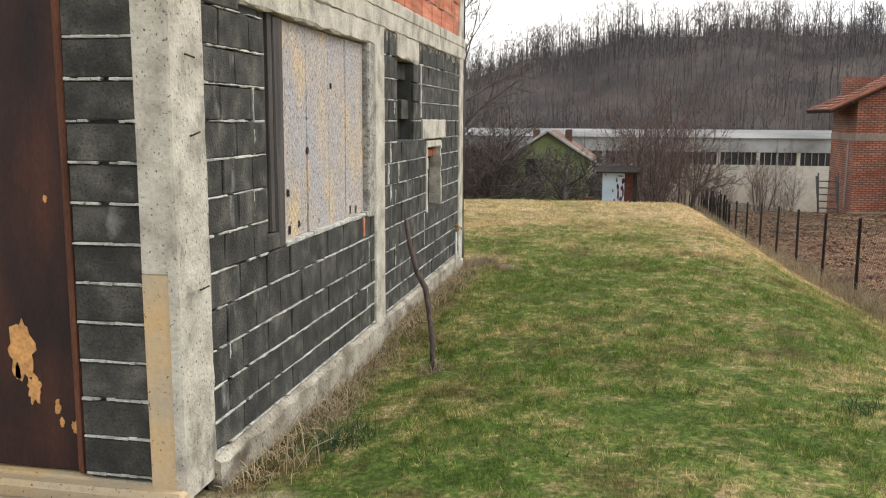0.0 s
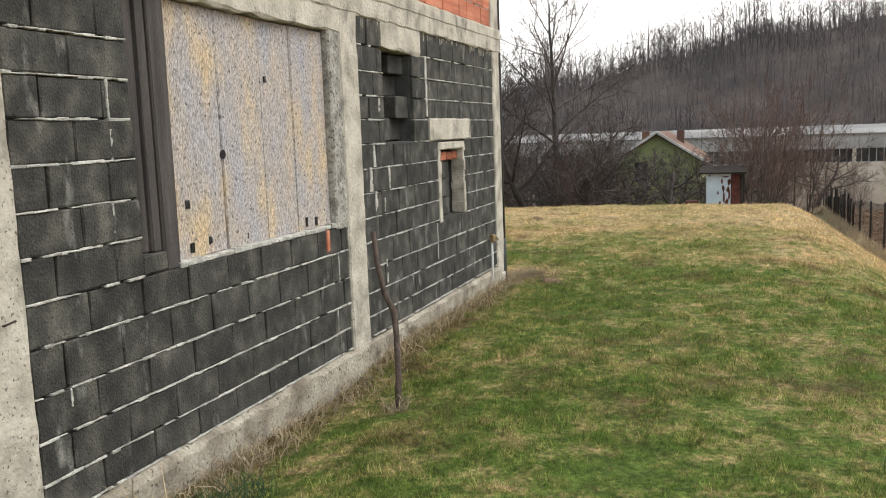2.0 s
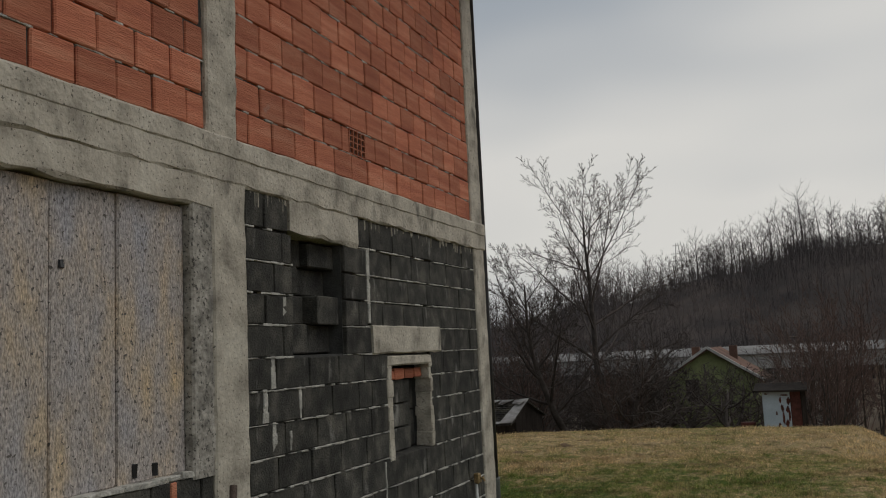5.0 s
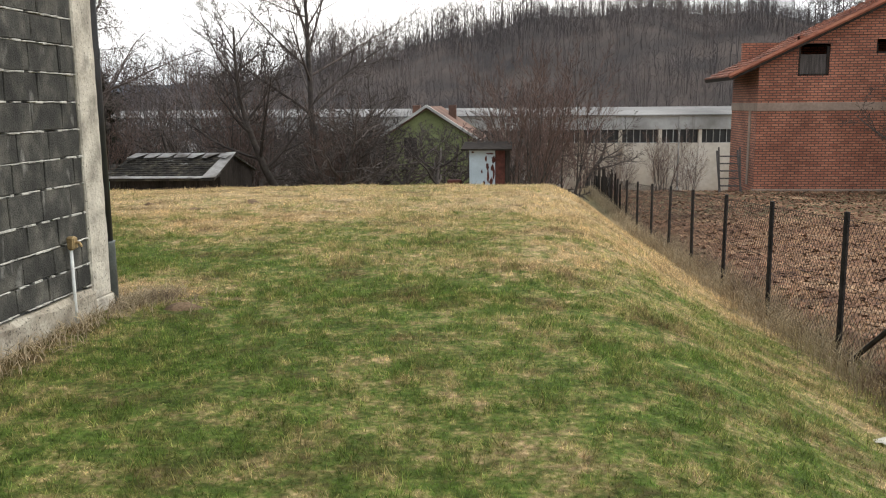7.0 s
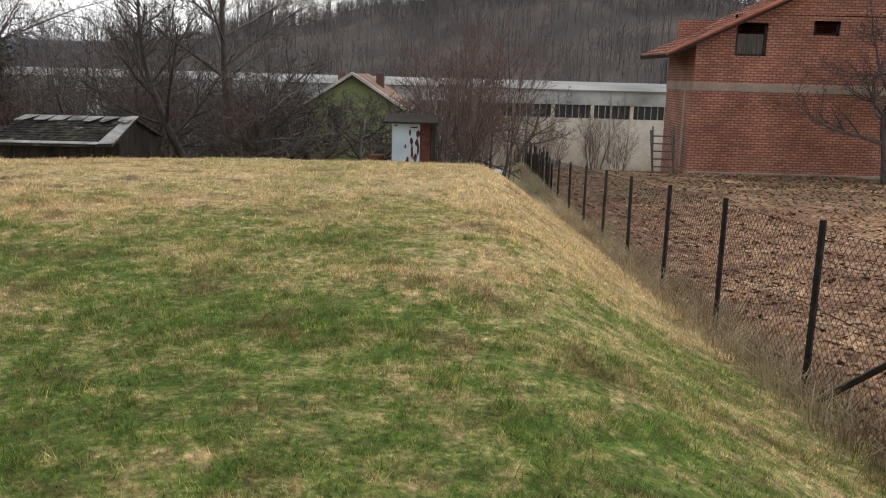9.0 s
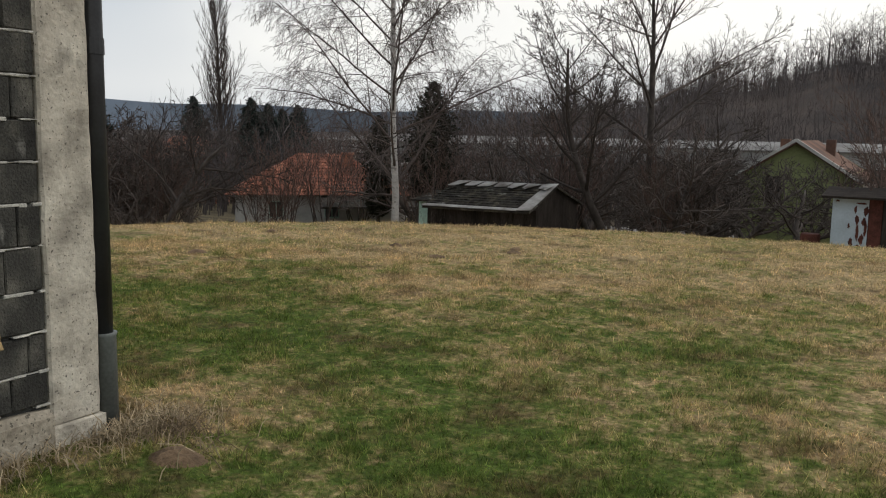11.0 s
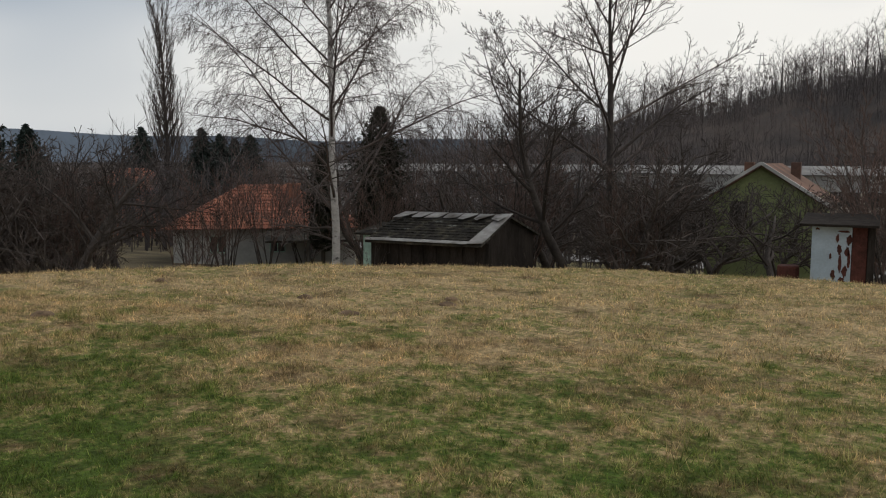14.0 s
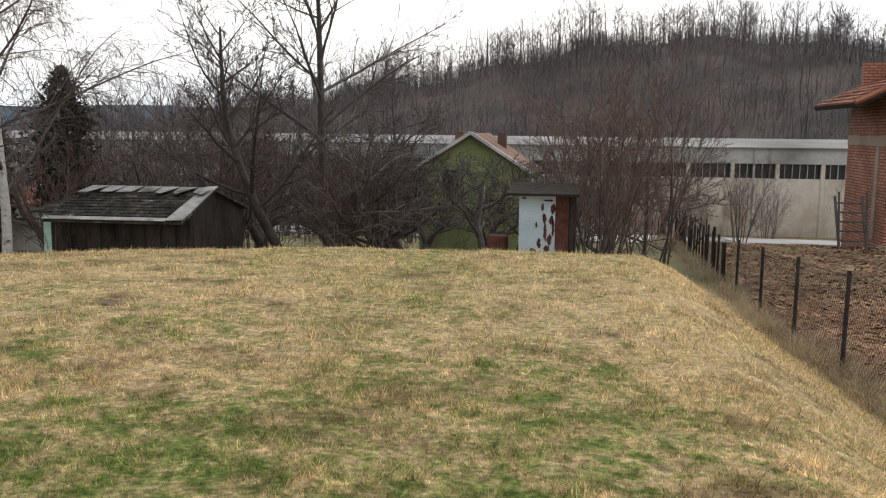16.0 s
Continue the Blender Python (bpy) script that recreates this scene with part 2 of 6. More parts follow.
# blue-grey stands in for the haze over the distant woods
M["ridge"] = material("far_ridge_haze_tint", (0.17, 0.20, 0.24), 1.0, scale=0.004, fine=0.03, bump=0, vary=0.15, spec=0.0)
M["paper"] = material("crumpled_paper", (0.52, 0.49, 0.42), 0.8, scale=8, fine=40, bump=0.2, vary=0.1)
M["straw"] = material("dry_weeds", (0.36, 0.29, 0.19), 0.95, dark=(0.16, 0.11, 0.07), light=(0.42, 0.33, 0.20), scale=1.5, fine=9, bump=0, vary=0.25, per_island=0.4)
M["soil"] = material("loose_soil", (0.17, 0.115, 0.07), 0.98, scale=9, fine=50, bump=1.0, vary=0.4)
M["yellow"] = material("yellow_paint", (0.55, 0.38, 0.05), 0.6, scale=4, fine=20, bump=0.1, vary=0.2)


def lawn_colour(n, l, pos, tips=0.0):
    """Patchy winter lawn: green in the damp hollow by the house, straw-coloured on the rise and along the bank."""
    def noise_of(scale, detail=4):
        t = n.new("ShaderNodeTexNoise")
        t.inputs["Scale"].default_value, t.inputs["Detail"].default_value = scale, detail
        l.new(pos, t.inputs["Vector"])
        return t.outputs[0]

    def maths(op, a, b):
        m = n.new("ShaderNodeMath")
        m.operation = op
        for i, v in enumerate((a, b)):
            if isinstance(v, (int, float)):
                m.inputs[i].default_value = v
            else:
                l.new(v, m.inputs[i])
        return m.outputs[0]

    def ranged(v, a, b, c=0.0, d=1.0):
        m = n.new("ShaderNodeMapRange")
        for i, k in enumerate((a, b, c, d)):
            m.inputs[i + 1].default_value = k
        l.new(v, m.inputs[0])
        return m.outputs[0]

    sep = n.new("ShaderNodeSeparateXYZ")
    l.new(pos, sep.inputs[0])
    patch = noise_of(0.55, 5)
    spot = noise_of(3.3, 5)
    def worn(cx, cy, r, amount):
        """A dry patch of lawn round a point."""
        dx, dy = maths("SUBTRACT", sep.outputs[0], cx), maths("SUBTRACT", sep.outputs[1], cy)
        d = maths("SQRT", maths("ADD", maths("MULTIPLY", dx, dx), maths("MULTIPLY", dy, dy)), 0.0)
        return ranged(d, r * 0.35, r, amount, 0.0)

    reach = maths("ADD", sep.outputs[1], ranged(patch, 0.36, 0.64, -1.3, 1.3))
    dry = maths("ADD", ranged(reach, 9.8, 14.4, -0.03, 0.50), ranged(sep.outputs[0], 2.6, 5.4, 0.0, 0.30))
    dry = maths("ADD", dry, ranged(sep.outputs[0], 0.9, 0.0, 0.0, 0.30))
    dry = maths("ADD", dry, maths("MULTIPLY", ranged(sep.outputs[0], 0.0, 2.2, 0.0, 0.26), ranged(sep.outputs[1], 9.8, 12.0)))
    for cx, cy, r, amount in ((3.2, 10.2, 1.5, 0.42), (0.2, 8.6, 1.1, 0.40), (1.0, 4.2, 0.9, 0.22), (3.2, 17.6, 1.6, 0.2), (2.4, 2.6, 0.8, 0.2), (-2.2, 10.4, 3.2, -0.34), (0.6, 12.2, 1.4, -0.2)):
        dry = maths("ADD", dry, worn(cx, cy, r, amount))
    dry = maths("ADD", dry, ranged(patch, 0.36, 0.64, -0.16, 0.18))
    dry = maths("ADD", dry, ranged(spot, 0.3, 0.7, -0.36, 0.38))
    dry = maths("ADD", dry, ranged(noise_of(9.0, 5), 0.3, 0.7, -0.46, 0.46))
    dry = maths("ADD", dry, ranged(noise_of(34.0, 3), 0.3, 0.7, -0.34, 0.34))
    dry = ranged(dry, -0.22, 0.85)
    ramp = n.new("ShaderNodeValToRGB")
    e = ramp.color_ramp.elements
    k = 1 + tips
    e[0].position, e[1].position = 0.0, 1.0
    e[0].color, e[1].color = (0.085 * k, 0.128 * k, 0.026 * k, 1), (0.44 * k, 0.325 * k, 0.175 * k, 1)
    for p, c in ((0.3, (0.145, 0.168, 0.045)), (0.52, (0.225, 0.212, 0.078)), (0.76, (0.30, 0.248, 0.112))):
        e.new(p).color = (c[0] * k, c[1] * k, c[2] * k, 1)
    l.new(dry, ramp.inputs[0])
    brown = n.new("ShaderNodeMixRGB")
    brown.inputs[2].default_value = (0.115 * k, 0.075 * k, 0.040 * k, 1)
    foot = maths("MULTIPLY", ranged(sep.outputs[0], 0.55, 0.12, 0.0, 0.14), ranged(sep.outputs[1], 8.6, 8.0))
    bare = maths("ADD", maths("ADD", maths("MULTIPLY", noise_of(1.5, 6), 0.65), maths("MULTIPLY", noise_of(11.0, 4), 0.35)), foot)
    l.new(ranged(bare, 0.52, 0.66, 0.0, 0.8), brown.inputs[0])
    l.new(ramp.outputs[0], brown.inputs[1])
    tone = n.new("ShaderNodeVectorMath")
    tone.operation = "SCALE"
    l.new(brown.outputs[0], tone.inputs[0])
    l.new(maths("MULTIPLY", ranged(noise_of(6.0, 4), 0.3, 0.7, 0.74, 1.28), ranged(noise_of(24.0, 4), 0.3, 0.7, 0.62, 1.38)), tone.inputs["Scale"])
    return tone.outputs[0], sep, noise_of, maths, ranged


def ground_material():
    m = bpy.data.materials.new("ground_cover")
    m.use_nodes = True
    n, l = m.node_tree.nodes, m.node_tree.links
    b = n["Principled BSDF"]
    b.inputs["Roughness"].default_value, b.inputs["Specular IOR Level"].default_value = 0.95, 0.1
    geo = n.new("ShaderNodeNewGeometry")
    pos = geo.outputs["Position"]
    lawn, sep, noise_of, maths, ranged = lawn_colour(n, l, pos, -0.22)
    x, y = sep.outputs[0], sep.outputs[1]

    def over(under, mask, ramp_noise, c0, c1):
        r = n.new("ShaderNodeValToRGB")
        r.color_ramp.elements[0].position, r.color_ramp.elements[1].position = 0.35, 0.68
        r.color_ramp.elements[0].color, r.color_ramp.elements[1].color = (*c0, 1), (*c1, 1)
        l.new(ramp_noise, r.inputs[0])
        mix = n.new("ShaderNodeMixRGB")
        l.new(mask, mix.inputs[0])
        l.new(under, mix.inputs[1])
        l.new(r.outputs[0], mix.inputs[2])
        return mix.outputs[0]

    wob = ranged(noise_of(0.9, 3), 0.3, 0.7, -0.25, 0.25)
    field = ranged(maths("ADD", x, wob), 6.2, 6.9)
    litter = maths("ADD", maths("MULTIPLY", noise_of(9, 6), 0.6), maths("MULTIPLY", noise_of(0.35, 3), 0.4))
    col = over(lawn, field, litter, (0.10, 0.05, 0.028), (0.40, 0.24, 0.13))
    far = ranged(y, 27.0, 31.0)
    col = over(col, maths("MULTIPLY", far, ranged(y, 120, 60)), noise_of(0.3, 6), (0.085, 0.078, 0.045), (0.24, 0.205, 0.11))
    col = over(col, ranged(y, 105, 125), noise_of(0.06, 8), (0.042, 0.037, 0.036), (0.098, 0.078, 0.067))
    left = ranged(x, -16.0, -20.0)
    col = over(col, maths("MULTIPLY", left, ranged(y, 120, 60)), noise_of(0.5, 6), (0.06, 0.05, 0.035), (0.15, 0.12, 0.07))
    front = maths("MULTIPLY", ranged(maths("ADD", y, wob), 0.25, -0.05), ranged(maths("ADD", x, wob), 0.45, 0.15))
    col = over(col, front, noise_of(14, 6), (0.30, 0.23, 0.15), (0.52, 0.43, 0.31))
    l.new(col, b.inputs["Base Color"])
    bp = n.new("ShaderNodeBump")
    bp.inputs["Strength"].default_value, bp.inputs["Distance"].default_value = 0.8, 0.03
    l.new(noise_of(30, 5), bp.inputs["Height"])
    l.new(bp.outputs[0], b.inputs["Normal"])
    return m


def blade_material():
    m = bpy.data.materials.new("grass_blades")
    m.use_nodes = True
    n, l = m.node_tree.nodes, m.node_tree.links
    b = n["Principled BSDF"]
    b.inputs["Roughness"].default_value, b.inputs["Specular IOR Level"].default_value = 0.8, 0.15
    geo = n.new("ShaderNodeNewGeometry")
    lawn, *_ , ranged = lawn_colour(n, l, geo.outputs["Position"], 0.42)
    k = n.new("ShaderNodeVectorMath")
    k.operation = "SCALE"
    l.new(lawn, k.inputs[0])
    l.new(ranged(geo.outputs["Random Per Island"], 0, 1, 0.45, 1.6), k.inputs["Scale"])
    l.new(k.outputs[0], b.inputs["Base Color"])
    thru, mix = n.new("ShaderNodeBsdfTranslucent"), n.new("ShaderNodeMixShader")
    mix.inputs[0].default_value = 0.4
    l.new(k.outputs[0], thru.inputs[0])
    l.new(b.outputs[0], mix.inputs[1])
    l.new(thru.outputs[0], mix.inputs[2])
    l.new(mix.outputs[0], n["Material Output"].inputs[0])
    return m


M["ground"], M["blade"] = ground_material(), blade_material()


# ---- mesh helpers ----
class Build:
    """Collects vertices and faces of one mesh."""

    def __init__(self):
        self.v, self.f = [], []

    def add(self, verts, faces):
        o = len(self.v)
        self.v += [tuple(p) for p in verts]
        self.f += [tuple(i + o for i in f) for f in faces]
        return self

    def box(self, x0, x1, y0, y1, z0, z1):
        return self.add([(x, y, z) for z in (z0, z1) for y in (y0, y1) for x in (x0, x1)],
                        [(0, 2, 3, 1), (4, 5, 7, 6), (0, 1, 5, 4), (2, 6, 7, 3), (0, 4, 6, 2), (1, 3, 7, 5)])

    def cbox(self, x0, x1, y0, y1, z0, z1, b=0.01, rough=0.0, rng=None):
        """A box with chamfered edges; rough shifts its corners a little."""
        lo, hi = (x0, y0, z0), (x1, y1, z1)
        idx, verts = {}, []
        for c in range(8):
            s = [(c >> a) & 1 for a in range(3)]
            for a in range(3):
                p = [(hi[k] if s[k] else lo[k]) if k == a else (hi[k] - b if s[k] else lo[k] + b) for k in range(3)]
                if rough:
                    p = [q + rng.uniform(-rough, rough) for q in p]
                idx[c, a] = len(verts)
                verts.append(p)
        faces = []
        for a in range(3):
            u, w = (a + 1) % 3, (a + 2) % 3
            for s in (0, 1):
                q = [(s << a) | (i << u) | (j << w) for i, j in ((0, 0), (1, 0), (1, 1), (0, 1))]
                face = [idx[c, a] for c in q]
                faces.append(face if s else face[::-1])
            for i in (0, 1):
                for j in (0, 1):
                    c0 = (i << u) | (j << w)
                    c1 = c0 | (1 << a)
                    face = [idx[c0, u], idx[c1, u], idx[c1, w], idx[c0, w]]
                    faces.append(face if (i == j) else face[::-1])
        for c in range(8):
            face = [idx[c, 0], idx[c, 1], idx[c, 2]]
            faces.append(face if bin(c).count("1") % 2 else face[::-1])
        return self.add(verts, faces)

    def tube(self, points, radii, sides=6, cap=True):
        pts = [Vector(p) for p in points]
        rings, last = [], None
        verts = []
        for i, p in enumerate(pts):
            d = (pts[min(i + 1, len(pts) - 1)] - pts[max(i - 1, 0)])
            d = d.normalized() if d.length > 1e-9 else Vector((0, 0, 1))
            if last is None:
                last = d.orthogonal().normalized()
            last = (last - d * last.dot(d))
            last = last.normalized() if last.length > 1e-6 else d.orthogonal().normalized()
            side = d.cross(last)
            rings.append(len(verts))
            for k in range(sides):
                a = 2 * math.pi * k / sides
                verts.append(p + (last * math.cos(a) + side * math.sin(a)) * radii[i])
        faces = []
        for i in range(len(pts) - 1):
            for k in range(sides):
                k2 = (k + 1) % sides
                faces.append((rings[i] + k, rings[i] + k2, rings[i + 1] + k2, rings[i + 1] + k))
        if cap:
            faces.append(tuple(rings[0] + k for k in range(sides))[::-1])
            faces.append(tuple(rings[-1] + k for k in range(sides)))
        return self.add(verts, faces)

    def mesh(self, name, mat, smooth=False):
        me = bpy.data.meshes.new(name)
        me.from_pydata(self.v, [], self.f)
        if mat:
            me.materials.append(mat)
        if smooth:
            me.polygons.foreach_set("use_smooth", [True] * len(me.polygons))
        return me


def part(name, build, mat, parent=None, label="", smooth=False):
    ob = new(name, build.mesh(name, mat, smooth) if isinstance(build, Build) else build)
    if parent:
        ob.parent = parent
    return tagged(ob, label)


def thing(name, label, category, group="", kind="", at=(0, 0, 0), rz=0):
    ob = new(name)
    ob.matrix_basis = pose(*at, 0, 0, rz)
    return tagged(ob, label, category, group, kind)


def sm(a, b, v):
    t = np.clip((np.asarray(v, float) - a) / (b - a), 0, 1)
    return t * t * (3 - 2 * t)


def hill(x, y):
    """The wooded ridge across the valley, highest to the right."""
    r = np.hypot(x - 3, y - 5)
    az = np.degrees(np.arctan2(x - 3, y - 5))
    top = 27.5 * sm(-27, 0, az) + 3.0 * np.sin(az * 0.22) + 1.2 * np.sin(az * 0.9 + 1)
    top = top * sm(-40, -22, az) * sm(110, 80, az) + 4 * sm(14, 40, az)
    return (top + 9) * sm(130, 300, r) * sm(-44, -20, az) * sm(125, 95, az)


def ground_z(x, y):
    """Height of the ground: gentle lawn, rounded crest, bank down to the wire fence, field, valley, hill."""
    x, y = np.asarray(x, float), np.asarray(y, float)
    lawn = np.interp(y, [-30, -4, 0, 4, 8, 13, 18, 22, 26], [0.5, 0.36, 0.2, 0.07, 0.0, -0.02, -0.14, -0.34, -0.6])
    lawn = lawn + 0.05 * sm(0, 2.5, x) * sm(6, 0, y)
    lawn = lawn - 0.14 * np.exp(-(np.maximum(x, 0) / 0.85) ** 2) * sm(-0.5, 0.15, y) * sm(4.6, 3.0, y)
    rho = np.sqrt(((x - 2.0) / 12.5) ** 2 + (np.maximum(y - 4, 0) / 18.3) ** 2)
    over = np.maximum(rho - 1.0, 0) * 15
    drop = 2.1 * (1 - np.exp(-(over / 5.0) ** 1.6)) * sm(2, 9, y)
    z = lawn - drop - np.clip((y - 30) * 0.088, 0, 5.6)
    z = np.maximum(z, -8.3)
    field = np.interp(y, [-30, 0, 10, 23, 39, 60, 95], [0.1, -0.35, -1.06, -1.9, -2.2, -4.5, -8.2])
    z = z + (field - z) * sm(3.7, 6.6, x) * sm(70, 45, y)
    z = z + hill(x, y)
    r = np.hypot(x, y)
    bumps = 0.018 * np.sin(x * 1.7 + 0.6 * y) * np.sin(y * 1.3 - 0.4 * x) + 0.012 * np.sin(x * 3.9 + 1) * np.sin(y * 3.1 + x)
    return z + bumps * sm(0.0, 0.8, x + 8 * (y > 8.2)) * (r < 60)


def gz(x, y):
    return float(ground_z(x, y))


# ---- ground sheet ----
def axis(lo, hi, step, far_lo, far_hi):
    a = list(np.arange(lo, hi + 1e-6, step))
    for sign, end in ((1, far_hi), (-1, far_lo)):
        p, s = (a[-1] if sign > 0 else a[0]), step
        out = []
        while sign * (end - p) > 0:
            s *= 1.09
            p += sign * s
            out.append(p)
        a = a + out if sign > 0 else out[::-1] + a
    return np.array(a)


gx, gy = axis(-14, 10, 0.2, -1600, 1600), axis(-8, 28, 0.2, -700, 2600)
GX, GY = np.meshgrid(gx, gy)
GZ = ground_z(GX, GY)
nx, ny = len(gx), len(gy)
gb = bpy.data.meshes.new("ground")
gb.from_pydata(np.stack([GX, GY, GZ], -1).reshape(-1, 3).tolist(), [],
               [(j * nx + i, j * nx + i + 1, (j + 1) * nx + i + 1, (j + 1) * nx + i) for j in range(ny - 1) for i in range(nx - 1)])
gb.materials.append(M["ground"])
gb.polygons.foreach_set("use_smooth", [True] * len(gb.polygons))
tagged(new("ground", gb), "patchy green and straw-coloured winter lawn, field and valley floor", "ground", kind="structure")


# ---- grass ----
def clumps(x, y, size, seed):
    """Smooth random field, 0 to 1, with bumps of that size."""
    g = np.random.default_rng(seed).random((128, 128))
    u, v = x / size + 40.3, y / size + 40.7
    i, j = np.floor(u).astype(int), np.floor(v).astype(int)
    fu, fv = u - i, v - j
    fu, fv = fu * fu * (3 - 2 * fu), fv * fv * (3 - 2 * fv)
    i0, j0, i1, j1 = i % 128, j % 128, (i + 1) % 128, (j + 1) % 128
    return (g[i0, j0] * (1 - fu) + g[i1, j0] * fu) * (1 - fv) + (g[i0, j1] * (1 - fu) + g[i1, j1] * fu) * fv


def grass(name, count, x0, x1, y0, y1, size, width, label, keep, mat, lean=0.5, seed=1):
    rng = np.random.default_rng(seed)
    x, y = rng.uniform(x0, x1, count), rng.uniform(y0, y1, count)
    ok = keep(x, y, rng)
    x, y = x[ok], y[ok]
    k = len(x)
    z = ground_z(x, y)
    tuft = clumps(x, y, 0.13, 5) * 0.6 + clumps(x, y, 0.45, 6) * 0.4
    a, h = rng.uniform(0, 2 * np.pi, k), size * rng.uniform(0.45, 1.25, k) * (0.25 + 2.4 * tuft ** 2.2)
    b = rng.uniform(0, 2 * np.pi, k)
    w = width * rng.uniform(0.7, 1.3, k) * 0.5
    t = np.minimum(np.abs(rng.normal(0, lean, k)) + 0.25, 1.42)
    verts = np.empty((k, 3, 3))
    verts[:, 0] = np.stack([x - np.cos(a) * w, y - np.sin(a) * w, z - 0.004], -1)
    verts[:, 1] = np.stack([x + np.cos(a) * w, y + np.sin(a) * w, z - 0.004], -1)
    verts[:, 2] = np.stack([x + np.cos(b) * h * np.sin(t), y + np.sin(b) * h * np.sin(t), z + h * np.cos(t)], -1)
    me = bpy.data.meshes.new(name)
    me.vertices.add(k * 3)
    me.vertices.foreach_set("co", verts.ravel())
    me.loops.add(k * 3)
    me.loops.foreach_set("vertex_index", np.arange(k * 3))
    me.polygons.add(k)
    me.polygons.foreach_set("loop_start", np.arange(k) * 3)
    me.update(calc_edges=True)
    me.validate()
    me.materials.append(mat)
    return tagged(new(name, me), label, "grass", kind="stuff")


def on_lawn(x, y, rng):
    house = (x < 0.05) & (y < 8.05)
    clump = 0.30 + 0.9 * clumps(x, y, 0.16, 8)
    return ~house & (rng.random(len(x)) < clump)


grass("lawn_grass", 620000, 0.05, 6.8, -3.2, 8.6, 0.052, 0.0055, "short patchy winter lawn grass, green and straw mixed", on_lawn, M["blade"], 1.2, 1)
grass("lawn_grass", 520000, -6.5, 6.8, 8.05, 14.5, 0.052, 0.0062, "short dry lawn grass beyond the corner of the house", on_lawn, M["blade"], 1.2, 4)
grass("lawn_grass", 330000, -11, 6.8, 14.5, 25, 0.055, 0.009, "short dry lawn grass on the rounded rise", on_lawn, M["blade"], 1.2, 2)
grass("grass_tufts", 26000, 0.1, 6.6, -3, 20, 0.09, 0.005, "taller single grass blades in the lawn", lambda x, y, r: on_lawn(x, y, r) & (np.sin(x * 5.1 + np.sin(y * 3.3) * 2) * np.sin(y * 4.3 + x) > 0.55), M["blade"], 0.8, 3)


# ---- the unfinished house ----
BEDS = (0.0, 0.235, 0.405, 0.60, 0.80, 1.02, 1.22, 1.42, 1.62, 1.82, 2.02, 2.215, 2.41, 2.615, 2.84)
rng = random.Random(7)
_piece = {}


def piece(parent, name, mat, depth, w, h, x, y, z, tilt=0.4, axis_x=False):
    """One block or brick, its face at x, from y to y + w; alike sizes share a mesh."""
    key = (name, round(w, 2), round(h, 2), depth)
    if key not in _piece:
        r = random.Random(str(key))
        _piece[key] = Build().cbox(-depth, 0, 0, round(w, 2), 0, round(h, 2), 0.007, 0.0025, r).mesh(name, mat)
    ob = new(name, _piece[key])
    ob.parent = parent
    ob.matrix_basis = pose(x, y, z, rng.uniform(-tilt, tilt), rng.uniform(-tilt, tilt), -90 * axis_x + rng.uniform(-tilt, tilt))
    return ob


def mortar_bed(parent, y0, y1, z, gap=0.25, x=0.0, thick=0.0105, mat="mortar"):
    """Uneven mortar squeezed out of a bed joint, with gaps."""
    b, y = Build(), y0
    while y < y1 - 0.02:
        w = min(rng.uniform(0.03, 0.10), y1 - y)
        if rng.random() > gap:
            t = thick * rng.uniform(0.4, 1.6)
            out = rng.uniform(0.001, 0.009)
            zc = z + rng.uniform(-0.002, 0.002)
            b.cbox(x - 0.05, x + out, y, y + w + 0.004, zc - t / 2, zc + t / 2, 0.003, 0.0015, rng)
        y += w
    if b.v:
        part("mortar_joint", b, M[mat], parent)


def perpend(parent, y, z0, z1, w, x=0.0):
    b, z = Build(), z0
    while z < z1 - 0.01:
        h = min(rng.uniform(0.03, 0.07), z1 - z)
        ww = w * rng.uniform(0.6, 1.3)
        b.cbox(x - 0.05, x + rng.uniform(0.0, 0.006), y - ww / 2, y + ww / 2, z, z + h + 0.003, 0.003, 0.002, rng)
        z += h
    part("mortar_joint", b, M["mortar"], parent)


def block_row(parent, y0, y1, z, h, start=0.0, x=0.0, length=0.385):
    """A course of blocks between y0 and y1, the first one cut by start."""
    y, first = y0, True
    while y < y1 - 0.04:
        w = length * (1.0 if rng.random() > 0.03 else 0.55)
        if first and start:
            w = start
        first = False
        if y1 - (y + w) < 0.10:
            w = y1 - y
        w = min(w, y1 - y)
        piece(parent, "block", M["block"], 0.18, w - 0.008, h, x + rng.uniform(-0.004, 0.004), y + 0.004, z + 0.006)
        y += w


def course(k):
    return BEDS[k] if k < len(BEDS) else 0.03 + 0.2 * k


# bay with the boarded window: y 0.34 to 3.52
wall_1 = thing("wall_1", "dark grey slag block wall with white mortar lines and a boarded window opening", "wall", kind="structure")
part("wall_core", Build().box(-0.22, -0.03, 0.3, 1.12, 0.0, 2.84).box(-0.22, -0.03, 1.12, 3.4, 0.0, 1.22), M["joint"], wall_1)
for k in range(1, 14):
    z = course(k)
    if z < 1.2:
        block_row(wall_1, 0.345, 3.53 if k < 6 else 1.13, z, course(k + 1) - z - 0.013, start=0.385 if k % 2 else 0.2)
        mortar_bed(wall_1, 0.345, 3.53, z, 0.12)
    elif k == 13:
        block_row(wall_1, 0.345, 0.81, z, 0.212, start=0.41)
        mortar_bed(wall_1, 0.345, 1.13, z, 0.2)
    else:
        block_row(wall_1, 0.345, 1.14, z, course(k + 1) - z - 0.013, start=0.385 if k % 2 else 0.2)
        mortar_bed(wall_1, 0.345, 1.13, z, 0.15)
